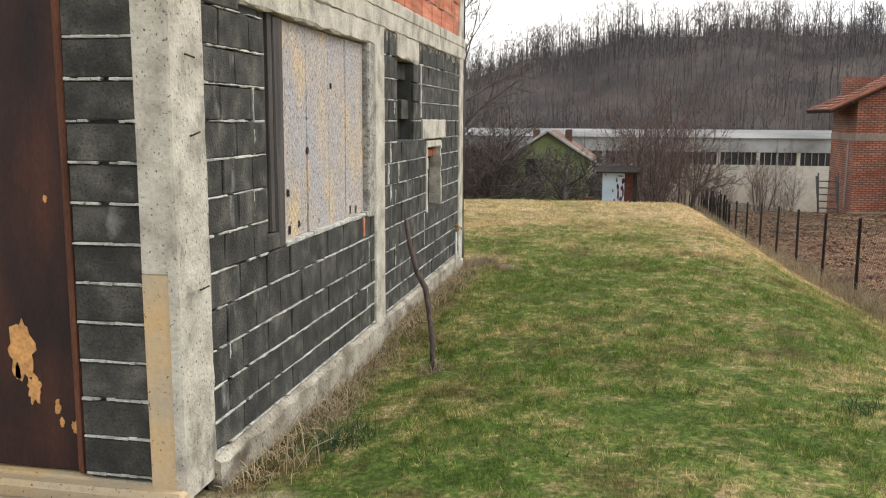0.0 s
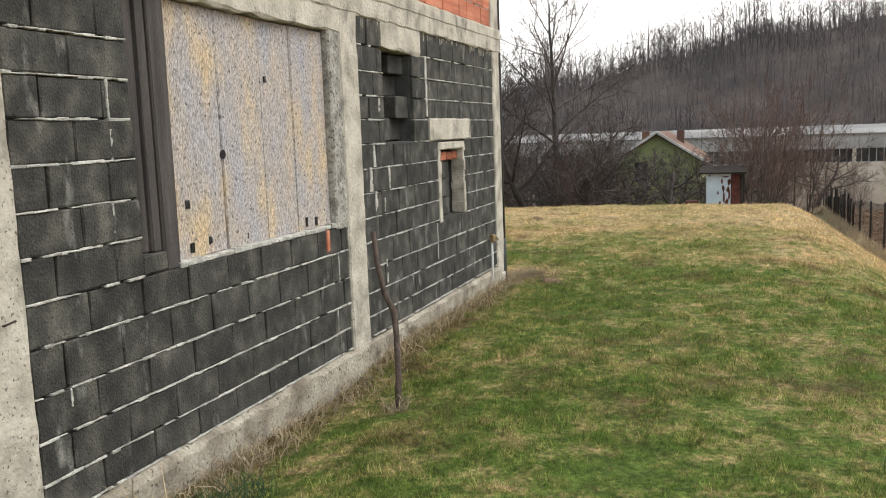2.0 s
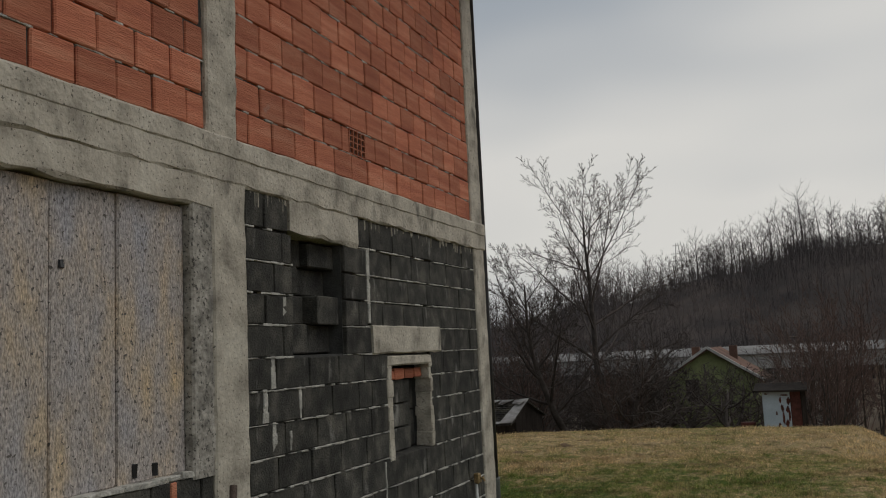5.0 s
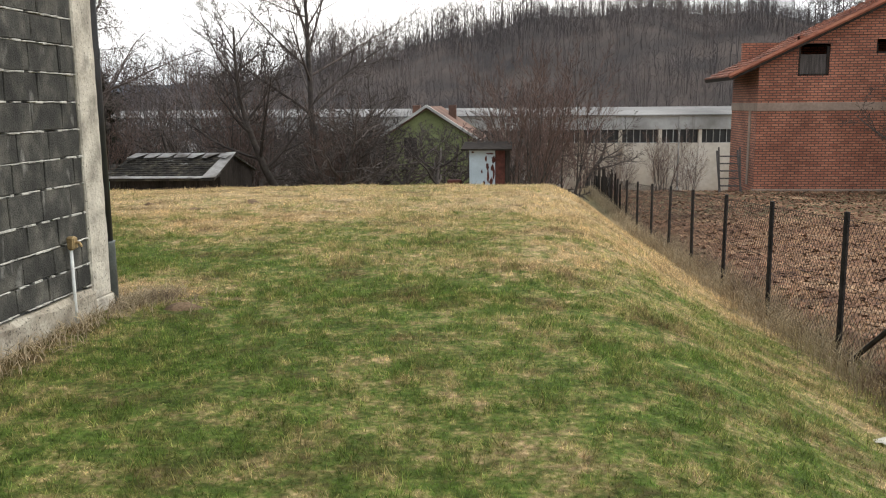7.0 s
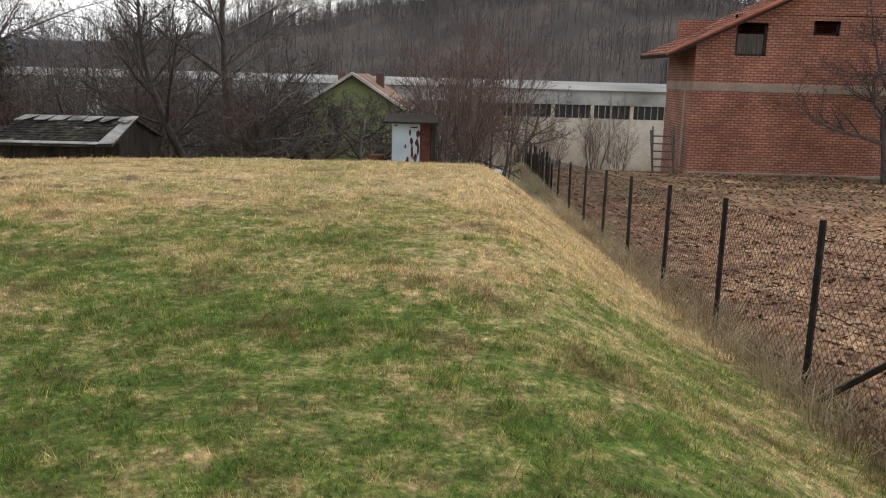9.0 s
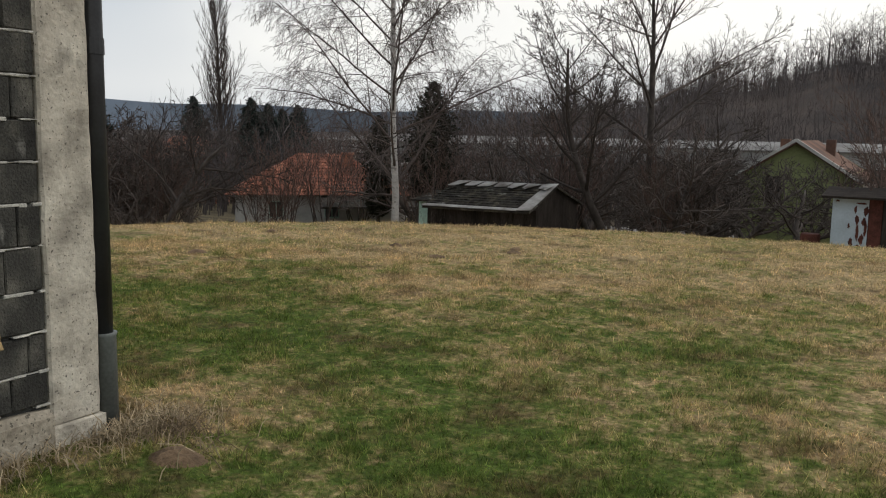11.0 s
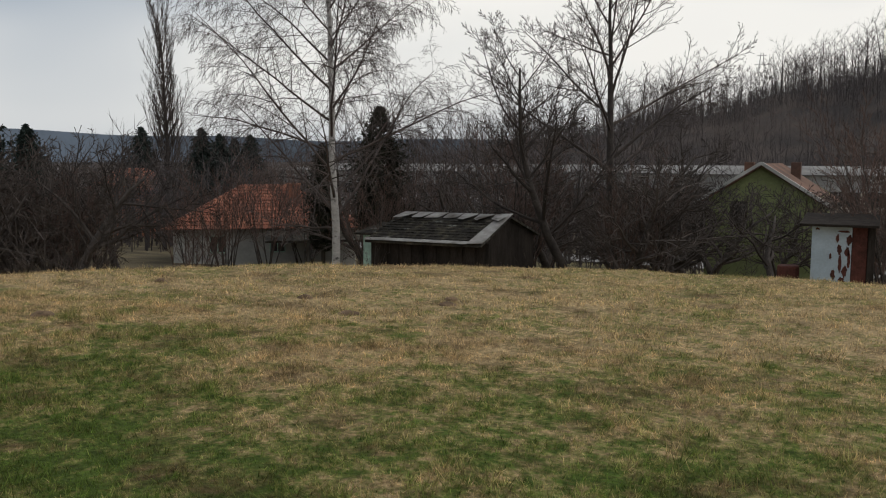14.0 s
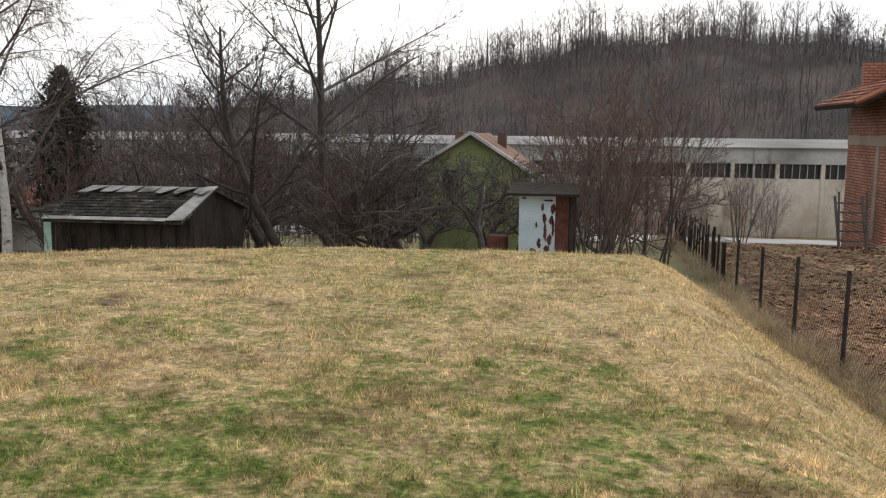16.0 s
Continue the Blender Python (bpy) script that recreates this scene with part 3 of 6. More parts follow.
for y, k in ((0.56, 3), (0.97, 9), (0.97, 10), (3.3, 2), (3.36, 4), (0.94, 7)):
    perpend(wall_1, y, course(k), course(k + 1), 0.018)
part("block", Build().cbox(-0.2, 0.0, 1.135, 1.335, 1.226, 1.325, 0.007, 0.003, rng), M["block"], wall_1)
part("brick_sliver", Build().cbox(-0.06, 0.006, 3.18, 3.225, 1.05, 1.21, 0.005, 0.003, rng), M["red_brick"], wall_1, "red clay brick sliver in the joint")

# boarded window
window_1 = thing("window_1", "window opening closed with pale pebbly boards beside dark timber posts", "window", kind="structure")
edges = (1.47, 1.98, 2.46, 2.86, 3.36)
for i in range(4):
    b = Build()
    y0, y1 = edges[i] + 0.004, edges[i + 1] - 0.004
    b.cbox(-0.14, -0.05 + (0.004 if i % 2 else 0), y0, y1, 1.24, 2.66, 0.008, 0.004, rng)
    part("board", b, M["panel"], window_1)
part("timber_post", Build().cbox(-0.12, -0.035, 1.15, 1.235, 1.33, 2.67, 0.008, 0.005, rng), M["timber"], window_1)
part("timber_post", Build().cbox(-0.10, -0.018, 1.245, 1.315, 1.33, 2.67, 0.008, 0.005, rng), M["timber"], window_1)
part("timber_post", Build().cbox(-0.08, -0.012, 1.33, 1.465, 1.21, 2.66, 0.008, 0.006, rng), M["timber"], window_1)
sill = Build()
y = 1.44
while y < 3.36:
    w = rng.uniform(0.06, 0.16)
    sill.cbox(-0.10, rng.uniform(-0.004, 0.010), y, min(y + w + 0.01, 3.37), 1.215, 1.238 + rng.uniform(0, 0.014), 0.005, 0.003, rng)
    y += w
part("mortar_sill", sill, M["mortar"], window_1)
part("hole", Build().tube([(-0.06, 1.985, 1.815), (-0.044, 1.985, 1.815)], [0.026, 0.028], 9), M["dark_glass"], window_1, "knocked-out dark hole")
for y, z, r in ((1.62, 1.30, 0.018), (1.80, 1.32, 0.013), (2.2, 1.30, 0.012), (2.98, 1.30, 0.02), (3.12, 1.29, 0.022), (2.52, 2.28, 0.013), (1.6, 1.55, 0.016)):
    part("chip", Build().cbox(-0.06, -0.043, y - r, y + r, z - r * 1.6, z + r * 1.6, 0.004, 0.005, rng), M["dark_glass"], window_1)

# bay with the two closed openings: y 3.84 to 7.72
wall_2 = thing("wall_2", "dark grey slag block wall with two bricked-up openings and white runs", "wall", kind="structure")
part("wall_core", Build().box(-0.30, -0.03, 3.7, 4.36, -0.2, 2.84).box(-0.30, -0.03, 4.36, 5.05, -0.2, 1.83).box(-0.30, -0.03, 5.05, 5.72, -0.2, 2.84)
     .box(-0.30, -0.03, 5.72, 6.5, -0.2, 1.0).box(-0.30, -0.03, 5.72, 6.5, 1.72, 2.84).box(-0.30, -0.03, 6.5, 7.8, -0.2, 2.84)
     .box(-0.36, -0.27, 4.3, 6.6, 0.9, 2.7), M["joint"], wall_2)
for k in range(1, 14):
    z = course(k)
    off = (0.385, 0.2, 0.3)[k % 3]
    spans = [(3.855, 7.72)]
    if 5 <= k <= 8:
        spans = [(3.855, 5.68), (6.52, 7.72)]
        if k == 8:
            spans = [(3.855, 5.72), (6.52, 7.72)]
    elif k == 9:
        spans = [(3.855, 4.36), (5.05, 5.44), (6.74, 7.72)]
    elif 10 <= k <= 12:
        spans = [(3.855, 4.36), (5.05, 5.40), (5.44, 7.72)]
    elif k == 13:
        spans = [(3.855, 4.32), (5.27, 7.72)]
    for y0, y1 in spans:
        block_row(wall_2, y0, y1, z, course(k + 1) - z - 0.012, start=min(off, y1 - y0))
        mortar_bed(wall_2, y0, y1, z, 0.22)
for y, z0, z1, w in ((4.12, 1.63, 1.83, 0.05), (4.03, 1.43, 1.63, 0.06), (4.12, 1.23, 1.43, 0.05), (4.42, 1.43, 1.63, 0.03), (5.42, 2.05, 2.62, 0.045), (4.30, 1.24, 1.36, 0.03),
                     (4.28, 0.63, 0.83, 0.025), (5.6, 0.63, 1.0, 0.02), (4.26, 2.05, 2.2, 0.04)):
    perpend(wall_2, y, z0, z1, w)
part("patch", Build().cbox(-0.03, 0.004, 4.06, 4.17, 2.83, 2.91, 0.01, 0.01, rng), M["mortar"], wall_2)

# upper opening, closed with blocks set at uneven depths
opening = thing("window_2", "small window opening filled with recessed dark blocks", "window", kind="structure")
for i, (y0, y1, z0, z1, x) in enumerate(((4.37, 4.70, 2.43, 2.66, -0.15), (4.71, 5.05, 2.43, 2.60, -0.09), (4.37, 4.58, 2.24, 2.425, -0.10), (4.59, 5.04, 2.24, 2.425, -0.17),
                                         (4.37, 4.74, 2.04, 2.235, -0.16), (4.75, 5.05, 2.04, 2.235, -0.05), (4.37, 4.62, 1.84, 2.035, -0.06), (4.63, 5.05, 1.84, 2.035, -0.14))):
    part("block", Build().cbox(x - 0.16, x, y0, y1, z0, z1, 0.008, 0.003, rng), M["block"], opening)
# lower opening with plastered reveals
niche = thing("window_3", "narrow opening with plastered edges, closed by recessed dark blocks", "window", kind="structure")
for y0, y1, z0, z1, x in ((5.76, 6.28, 1.03, 1.21, -0.10), (5.76, 6.28, 1.22, 1.40, -0.10), (5.76, 6.28, 1.41, 1.60, -0.10), (6.29, 6.48, 1.03, 1.33, -0.16), (6.29, 6.48, 1.34, 1.62, -0.16)):
    part("block", Build().cbox(x - 0.16, x, y0, y1, z0, z1, 0.008, 0.003, rng), M["block"], niche)
for y0, y1 in ((5.77, 5.93), (5.94, 6.12), (6.13, 6.30), (6.31, 6.46)):
    part("brick", Build().cbox(-0.2, -0.06, y0, y1, 1.61, 1.675 + rng.uniform(0, 0.02), 0.006, 0.006, rng), M["red_brick"], niche, "broken red clay brick")
for y0, y1, z0, z1 in ((5.68, 5.755, 0.99, 1.74), (6.485, 6.545, 1.02, 1.74), (5.68, 6.545, 1.72, 1.80)):
    b, z = Build(), z0
    if y1 - y0 > 0.5:
        b.cbox(-0.14, 0.006, y0, y1, z0, z1, 0.012, 0.006, rng)
    else:
        while z < z1 - 0.01:
            h = min(rng.uniform(0.06, 0.14), z1 - z)
            b.cbox(-0.14, rng.uniform(0.002, 0.01), y0 + rng.uniform(-0.012, 0.008), y1 + rng.uniform(-0.008, 0.008), z, z + h + 0.004, 0.006, 0.004, rng)
            z += h
    part("plaster_edge", b, M["concrete"], niche)

# concrete frame
frame_1 = thing("concrete_frame", "weathered cast concrete columns, ring beam and lintels of the house", "house frame", kind="structure")


def rough_slab(x0, x1, y0, y1, z0, z1, axis_long, wob, step=0.12, b=0.012):
    """Cast concrete whose long edges wander a little."""
    mb = Build()
    lo, hi = (y0, y1) if axis_long == "y" else (z0, z1)
    n = max(2, int((hi - lo) / step))
    r = rng
    rows = []
    for i in range(n + 1):
        p = lo + (hi - lo) * i / n
        e = [r.uniform(-wob, wob) for _ in range(4)]
        xo = x1 + r.uniform(-0.003, 0.003)
        if axis_long == "y":
            q = [(x0, p, z0), (xo - b, p, z0 + e[0]), (xo, p, z0 + b + e[1]), (xo, p, z1 - b + e[2]), (xo - b, p, z1 + e[3] * 0.5), (x0, p, z1)]
        else:
            q = [(x0, y0, p), (xo - b, y0 + e[0], p), (xo, y0 + b + e[0], p), (xo, y1 - b + e[2], p), (xo - b, y1 + e[2], p), (x0, y1, p)]
        rows.append(q)
    verts = [v for q in rows for v in q]
    faces = []
    for i in range(n):
        for k in range(6):
            a, c = i * 6 + k, i * 6 + (k + 1) % 6
            f = (a, c, c + 6, a + 6)
            faces.append(f if axis_long == "z" else f[::-1])
    faces += [tuple(range(6))[::-1], tuple(range(n * 6, n * 6 + 6))]
    return mb.add(verts, faces)


part("column", rough_slab(-0.17, 0.012, -0.005, 0.345, 0.12, 2.86, "z", 0.004, 0.09), M["concrete"], frame_1)
part("column_face", Build().cbox(-0.178, -0.026, -0.016, 0.05, 0.12, 1.28, 0.006, 0.003, rng), M["concrete_warm"], frame_1, "ochre-stained column face")
part("column_face", Build().cbox(-0.178, -0.026, -0.014, 0.05, 1.282, 3.1, 0.006, 0.003, rng), M["concrete"], frame_1)
part("corner_fillet", rough_slab(-0.03, 0.02, -0.03, 0.06, 0.12, 3.1, "z", 0.004, 0.07), M["concrete"], frame_1, "pale cast fillet on the column corner")
part("column", rough_slab(-0.30, 0.016, 3.535, 3.85, 0.12, 2.86, "z", 0.005, 0.09), M["concrete"], frame_1)
part("column_edge", rough_slab(-0.25, 0.008, 3.362, 3.545, 1.20, 2.80, "z", 0.008, 0.07), M["concrete_rough"], frame_1, "honeycombed window reveal")
part("column", rough_slab(-0.30, 0.014, 7.72, 8.01, 0.12, 2.86, "z", 0.004, 0.09), M["concrete"], frame_1)
part("column", rough_slab(-0.32, 0.016, 0.0, 0.33, 3.10, 6.0, "z", 0.006, 0.08), M["concrete"], frame_1)
part("column", rough_slab(-0.32, 0.012, 3.50, 3.79, 3.10, 6.0, "z", 0.008, 0.08), M["concrete"], frame_1)
part("column", rough_slab(-0.32, 0.012, 7.71, 8.01, 3.10, 6.0, "z", 0.006, 0.08), M["concrete"], frame_1)
part("ring_beam", rough_slab(-0.35, 0.022, -0.02, 8.03, 2.835, 3.115, "y", 0.012), M["concrete"], frame_1)
part("beam_lip", rough_slab(-0.2, 0.030, -0.02, 8.03, 2.985, 3.11, "y", 0.005), M["concrete"], frame_1)
part("lintel", rough_slab(-0.25, 0.014, 0.81, 3.545, 2.668, 2.845, "y", 0.012), M["concrete"], frame_1, "rough window lintel")
part("lintel", rough_slab(-0.25, 0.016, 4.33, 5.26, 2.62, 2.845, "y", 0.02), M["concrete"], frame_1, "rough window lintel")
part("lintel", rough_slab(-0.2, 0.016, 5.44, 6.74, 1.815, 2.035, "y", 0.006), M["concrete"], frame_1, "smooth concrete lintel")
part("ring_beam", rough_slab(-0.35, 0.020, -0.02, 8.03, 5.74, 6.02, "y", 0.008), M["concrete"], frame_1)
drip = Build()
for i in range(64):
    y = rng.choice((rng.uniform(5.3, 7.7), rng.uniform(5.3, 7.7), rng.uniform(0.4, 0.8), rng.uniform(3.9, 4.3)))
    h = rng.uniform(0.02, 0.11)
    drip.cbox(-0.01, 0.005, y, y + rng.uniform(0.005, 0.012), 2.842 - h, 2.85, 0.003, 0.002, rng)
part("cement_runs", drip, M["concrete"], frame_1, "hardened cement runs under the beam")
plinth = rough_slab(-0.3, 0.05, 0.30, 3.6, -0.35, 0.228, "y", 0.022, 0.11, 0.035)
part("plinth", plinth, M["footing"], frame_1, "concrete footing under the blocks")
part("plinth", rough_slab(-0.3, 0.035, 3.6, 7.72, -0.45, 0.215, "y", 0.018, 0.2, 0.03), M["footing"], frame_1, "rough concrete footing")
part("plinth", Build().cbox(-0.28, 0.03, 7.70, 8.03, -0.4, 0.115, 0.015, 0.008, rng), M["concrete"], frame_1)
part("threshold", Build().cbox(-3.2, 0.03, -0.10, 0.02, -0.2, 0.19, 0.02, 0.01, rng), M["concrete_warm"], frame_1, "ochre concrete threshold")
part("threshold", Build().cbox(-3.2, -0.19, 0.022, 0.15, -0.2, 0.187, 0.01, 0.004, rng), M["concrete_warm"], frame_1, "ochre concrete threshold")

# rebar stubs in the corner column
for z, y in ((1.17, 0.20), (1.95, 0.16), (2.34, 0.13), (2.66, 0.20)):
    r = thing("rebar_stub", "short rusty rebar stub sticking out of the column", "rebar", "rebar stubs", at=(0.0, y, z))
    part("rod", Build().tube([(-0.05, 0, 0), (0.02, 0.01, 0), (0.045, 0.05, rng.uniform(-0.02, 0.02))], [0.005] * 3, 6), M["rebar"], r)

# front: block pier and steel door
wall_3 = thing("wall_3", "narrow pier of dark grey blocks beside the rusty door", "wall", kind="structure")
part("wall_core", Build().box(-0.55, -0.12, 0.05, 0.26, 0.1, 3.1), M["joint"], wall_3)
for k in range(1, 15):
    z = 0.026 + 0.2 * k
    ob = piece(wall_3, "block", M["block"], 0.2, 0.385, 0.185, -0.565, 0.02 + rng.uniform(-0.004, 0.004), z, 0.5, True)
    b = Build()
    x = -0.56
    while x < -0.18:
        w = rng.uniform(0.03, 0.09)
        if rng.random() > 0.12:
            b.cbox(x, min(x + w, -0.178), rng.uniform(0.006, 0.02), 0.08, z - 0.014, z + rng.uniform(-0.003, 0.003), 0.003, 0.002, rng)
        x += w
    part("mortar_joint", b, M["mortar"], wall_3)
door_1 = thing("door_1", "dark rusty sheet steel door with flaked ochre patches", "door", kind="structure")
part("leaf", Build().cbox(-2.9, -0.605, 0.07, 0.12, 0.2, 3.05, 0.006), M["rust"], door_1)
part("edge_profile", Build().cbox(-0.622, -0.578, 0.035, 0.12, 0.2, 3.05, 0.01, 0.003, rng), material("orange_rust", (0.10, 0.038, 0.02), 0.8, scale=4, fine=40, vary=0.4, stretch=(3, 3, 0.6)), door_1, "orange-rusted edge profile")


def flake(cx, cz, w, h, seed):
    r = random.Random(seed)
    pts = []
    for i in range(26):
        a = 2 * math.pi * i / 26
        k = r.uniform(0.62, 1.08)
        pts.append((cx + math.cos(a) * w * k, 0.066, cz + math.sin(a) * h * k))
    back = [(p[0], 0.071, p[2]) for p in pts]
    n = len(pts)
    return Build().add(pts + back, [tuple(range(n))] + [(i, i + n, (i + 1) % n + n, (i + 1) % n) for i in range(n)])


for i, (x, z, w, h) in enumerate(((-0.93, 0.84, 0.085, 0.17), (-0.87, 0.63, 0.045, 0.09), (-0.74, 0.54, 0.018, 0.05), (-0.635, 0.44, 0.034, 0.04), (-0.96, 0.72, 0.02, 0.05), (-0.74, 1.63, 0.013, 0.02), (-0.72, 0.46, 0.014, 0.03))):
    part("paint_flake", flake(x, z, w, h, i), M["primer"], door_1, "flaked ochre paint")

# upper storey of red hollow bricks
def brick_wall(name, y0, y1, holes, label):
    w = thing(name, label, "wall", kind="structure")
    part("wall_core", Build().box(-0.25, -0.022, y0 - 0.05, y1 + 0.05, 3.05, 5.8) if not holes else
         Build().box(-0.25, -0.022, y0 - 0.05, holes[0][0], 3.05, 5.8).box(-0.25, -0.022, holes[0][1], y1 + 0.05, 3.05, 5.8)
         .box(-0.25, -0.022, holes[0][0], holes[0][1], 3.05, holes[0][2]).box(-0.25, -0.022, holes[0][0], holes[0][1], holes[0][3], 5.8), M["joint"], w)
    for k in range(13):
        z = 3.122 + 0.201 * k
        y = y0 - (0.0 if k % 2 else 0.13)
        while y < y1 - 0.03:
            a, c = max(y, y0), min(y + 0.257, y1)
            y += 0.262
            for h in holes:
                if z + 0.1 > h[2] and z + 0.1 < h[3]:
                    if a < h[0] < c:
                        c = h[0]
                    elif a < h[1] < c:
                        a = h[1]
                    elif a >= h[0] and c <= h[1]:
                        c = a
            if c - a > 0.035:
                piece(w, "brick", M["red_brick"], 0.12, c - a - 0.004, 0.188, rng.uniform(-0.012, 0.0), a + 0.002, z + rng.uniform(0, 0.004), 0.5)
        mortar_bed(w, y0, y1, z - 0.004, 0.55, -0.012, 0.010)
    return w


brick_wall("wall_4", 0.335, 3.505, (), "red hollow clay brick wall of the upper storey")
brick_wall("wall_5", 3.795, 7.715, ((4.30, 4.97, 4.56, 5.36), (5.205, 5.465, 3.31, 3.52), (5.18, 5.40, 4.93, 5.12)), "red hollow clay brick wall with a small dark window")
for y0, y1, z0, z1 in ((5.21, 5.46, 3.325, 3.515), (5.19, 5.39, 4.94, 5.11)):
    v = thing("hollow_brick_vent", "clay brick laid with its dark open cells outward", "vent", "vents")
    b = Build()
    for i in range(5):
        y = y0 + (y1 - y0) * i / 4
        b.box(-0.1, -0.004, y - 0.006, y + 0.006, z0, z1)
    for i in range(5):
        z = z0 + (z1 - z0) * i / 4
        b.box(-0.1, -0.006, y0, y1, z - 0.005, z + 0.005)
    part("cells", b, M["red_brick"], v)
    part("dark_back", Build().box(-0.12, -0.10, y0, y1, z0, z1), M["dark_glass"], v)
window_4 = thing("window_4", "small dark brown framed window in the brick wall", "window", kind="structure")
wf = Build()
for a in ((4.31, 4.38, 4.57, 5.35), (4.89, 4.965, 4.57, 5.35), (4.31, 4.965, 4.57, 4.63), (4.31, 4.965, 5.28, 5.35), (4.62, 4.67, 4.57, 5.35)):
    wf.cbox(-0.16, -0.06, a[0], a[1], a[2], a[3], 0.008)
part("window_frame", wf, M["timber"], window_4)
glass = bpy.data.materials.new("window_glass")
glass.use_nodes = True
gn = glass.node_tree.nodes["Principled BSDF"]
gn.inputs["Base Color"].default_value, gn.inputs["Roughness"].default_value, gn.inputs["Transmission Weight"].default_value = (0.9, 0.95, 0.95, 1), 0.03, 1.0
part("pane", Build().box(-0.125, -0.119, 4.38, 4.62, 4.63, 5.28), glass, window_4)
part("pane", Build().box(-0.125, -0.119, 4.67, 4.89, 4.63, 5.28), glass, window_4)

# the rest of the shell and the roof
shell = thing("wall_back", "plain walls that close the unfinished house", "wall", kind="structure")
part("wall_core", Build().box(-6.5, -0.3, 7.76, 7.98, -0.4, 6.05), M["house_brick"], shell)
part("wall_core", Build().box(-6.7, -6.5, 0.0, 8.0, -0.4, 6.05), M["house_brick"], shell)
part("wall_core", Build().box(-6.5, -2.9, 0.06, 0.25, -0.2, 6.05).box(-2.9, -0.3, 0.06, 0.25, 3.1, 6.05), M["house_brick"], shell)
part("wall_top", Build().box(-0.26, -0.004, 0.0, 8.0, 6.0, 6.72), M["house_brick"], shell)
part("floor_slab", Build().box(-6.5, -0.36, 0.26, 7.75, 2.85, 3.05), M["concrete_rough"], shell)
roof_1 = thing("roof", "dark boarded eaves of the house with a gutter and brackets", "roof", kind="structure")
rb = Build()
rb.add([(1.0, -0.9, 6.60), (1.0, 8.75, 6.60), (-3.3, 8.75, 8.6), (-3.3, -0.9, 8.6), (1.0, -0.9, 6.70), (1.0, 8.75, 6.70), (-3.3, 8.75, 8.7), (-3.3, -0.9, 8.7)],
       [(3, 2, 1, 0), (4, 5, 6, 7), (0, 1, 5, 4), (1, 2, 6, 5), (2, 3, 7, 6), (3, 0, 4, 7)])
part("roof_slab", rb, M["old_wood"], roof_1)
part("roof_slab", Build().add([(-3.3, -0.9, 8.6), (-3.3, 8.75, 8.6), (-7.6, 8.75, 6.6), (-7.6, -0.9, 6.6), (-3.3, -0.9, 8.7), (-3.3, 8.75, 8.7), (-7.6, 8.75, 6.7), (-7.6, -0.9, 6.7)],
     [(3, 2, 1, 0), (4, 5, 6, 7), (0, 1, 5, 4), (1, 2, 6, 5), (2, 3, 7, 6), (3, 0, 4, 7)]), M["tile_red"], roof_1)
part("gutter", Build().tube([(1.04, -0.9, 6.60), (1.04, 8.8, 6.57)], [0.06, 0.06], 10), M["downpipe"], roof_1)
part("bracket", Build().tube([(0.0, 7.98, 6.24), (0.96, 8.0, 6.60)], [0.03, 0.03], 6), M["downpipe"], roof_1)
part("bracket", Build().tube([(0.0, 3.6, 6.24), (0.96, 3.6, 6.60)], [0.03, 0.03], 6), M["downpipe"], roof_1)

# downpipe and tap
dp = thing("downpipe", "black downpipe in a grey standpipe at the corner column", "downpipe")
part("pipe", Build().tube([(-0.03, 8.075, 0.5), (-0.03, 8.075, 2.0), (-0.03, 8.075, 6.2), (0.5, 8.1, 6.45)], [0.048] * 4, 14), M["downpipe"], dp, smooth=True)
part("collar", Build().tube([(-0.03, 8.075, 1.95), (-0.03, 8.075, 2.03)], [0.053, 0.053], 14), M["downpipe"], dp)
part("standpipe", Build().tube([(-0.03, 8.08, -0.1), (-0.03, 8.08, 0.50), (-0.03, 8.08, 0.52)], [0.058, 0.058, 0.064], 14), M["grey_pipe"], dp, "dull grey standpipe", smooth=True)
tap = thing("garden_tap", "weathered brass tap on a white plastic riser pipe", "tap")
part("riser", Build().tube([(0.035, 7.405, -0.1), (0.035, 7.405, 0.57)], [0.013, 0.013], 10), M["white_pipe"], tap, "white plastic pipe", smooth=True)
part("tap_body", Build().cbox(0.015, 0.075, 7.375, 7.44, 0.565, 0.66, 0.012, 0.004, rng), M["brass"], tap)
part("spout", Build().tube([(0.06, 7.41, 0.62), (0.10, 7.41, 0.615), (0.115, 7.41, 0.585)], [0.011] * 3, 8), M["brass"], tap)

# stick leaning on the wall side
st = thing("leaning_stick", "bent bare stick standing in the grass by the wall", "stick")
part("stick", Build().tube([(0.70, 2.72, 0.0), (0.685, 2.80, 0.25), (0.62, 2.95, 0.50), (0.575, 3.03, 0.66), (0.50, 3.05, 0.78), (0.42, 3.12, 1.0), (0.37, 3.2, 1.2)],
                            [0.024, 0.023, 0.022, 0.025, 0.021, 0.02, 0.019], 8), M["stick"], st, smooth=True)

# ---- wire fence on the bank ----
FY0, FSTEP = 10.41, 2.55


def fence_xy(y):
    return 6.594 - 0.007 * y


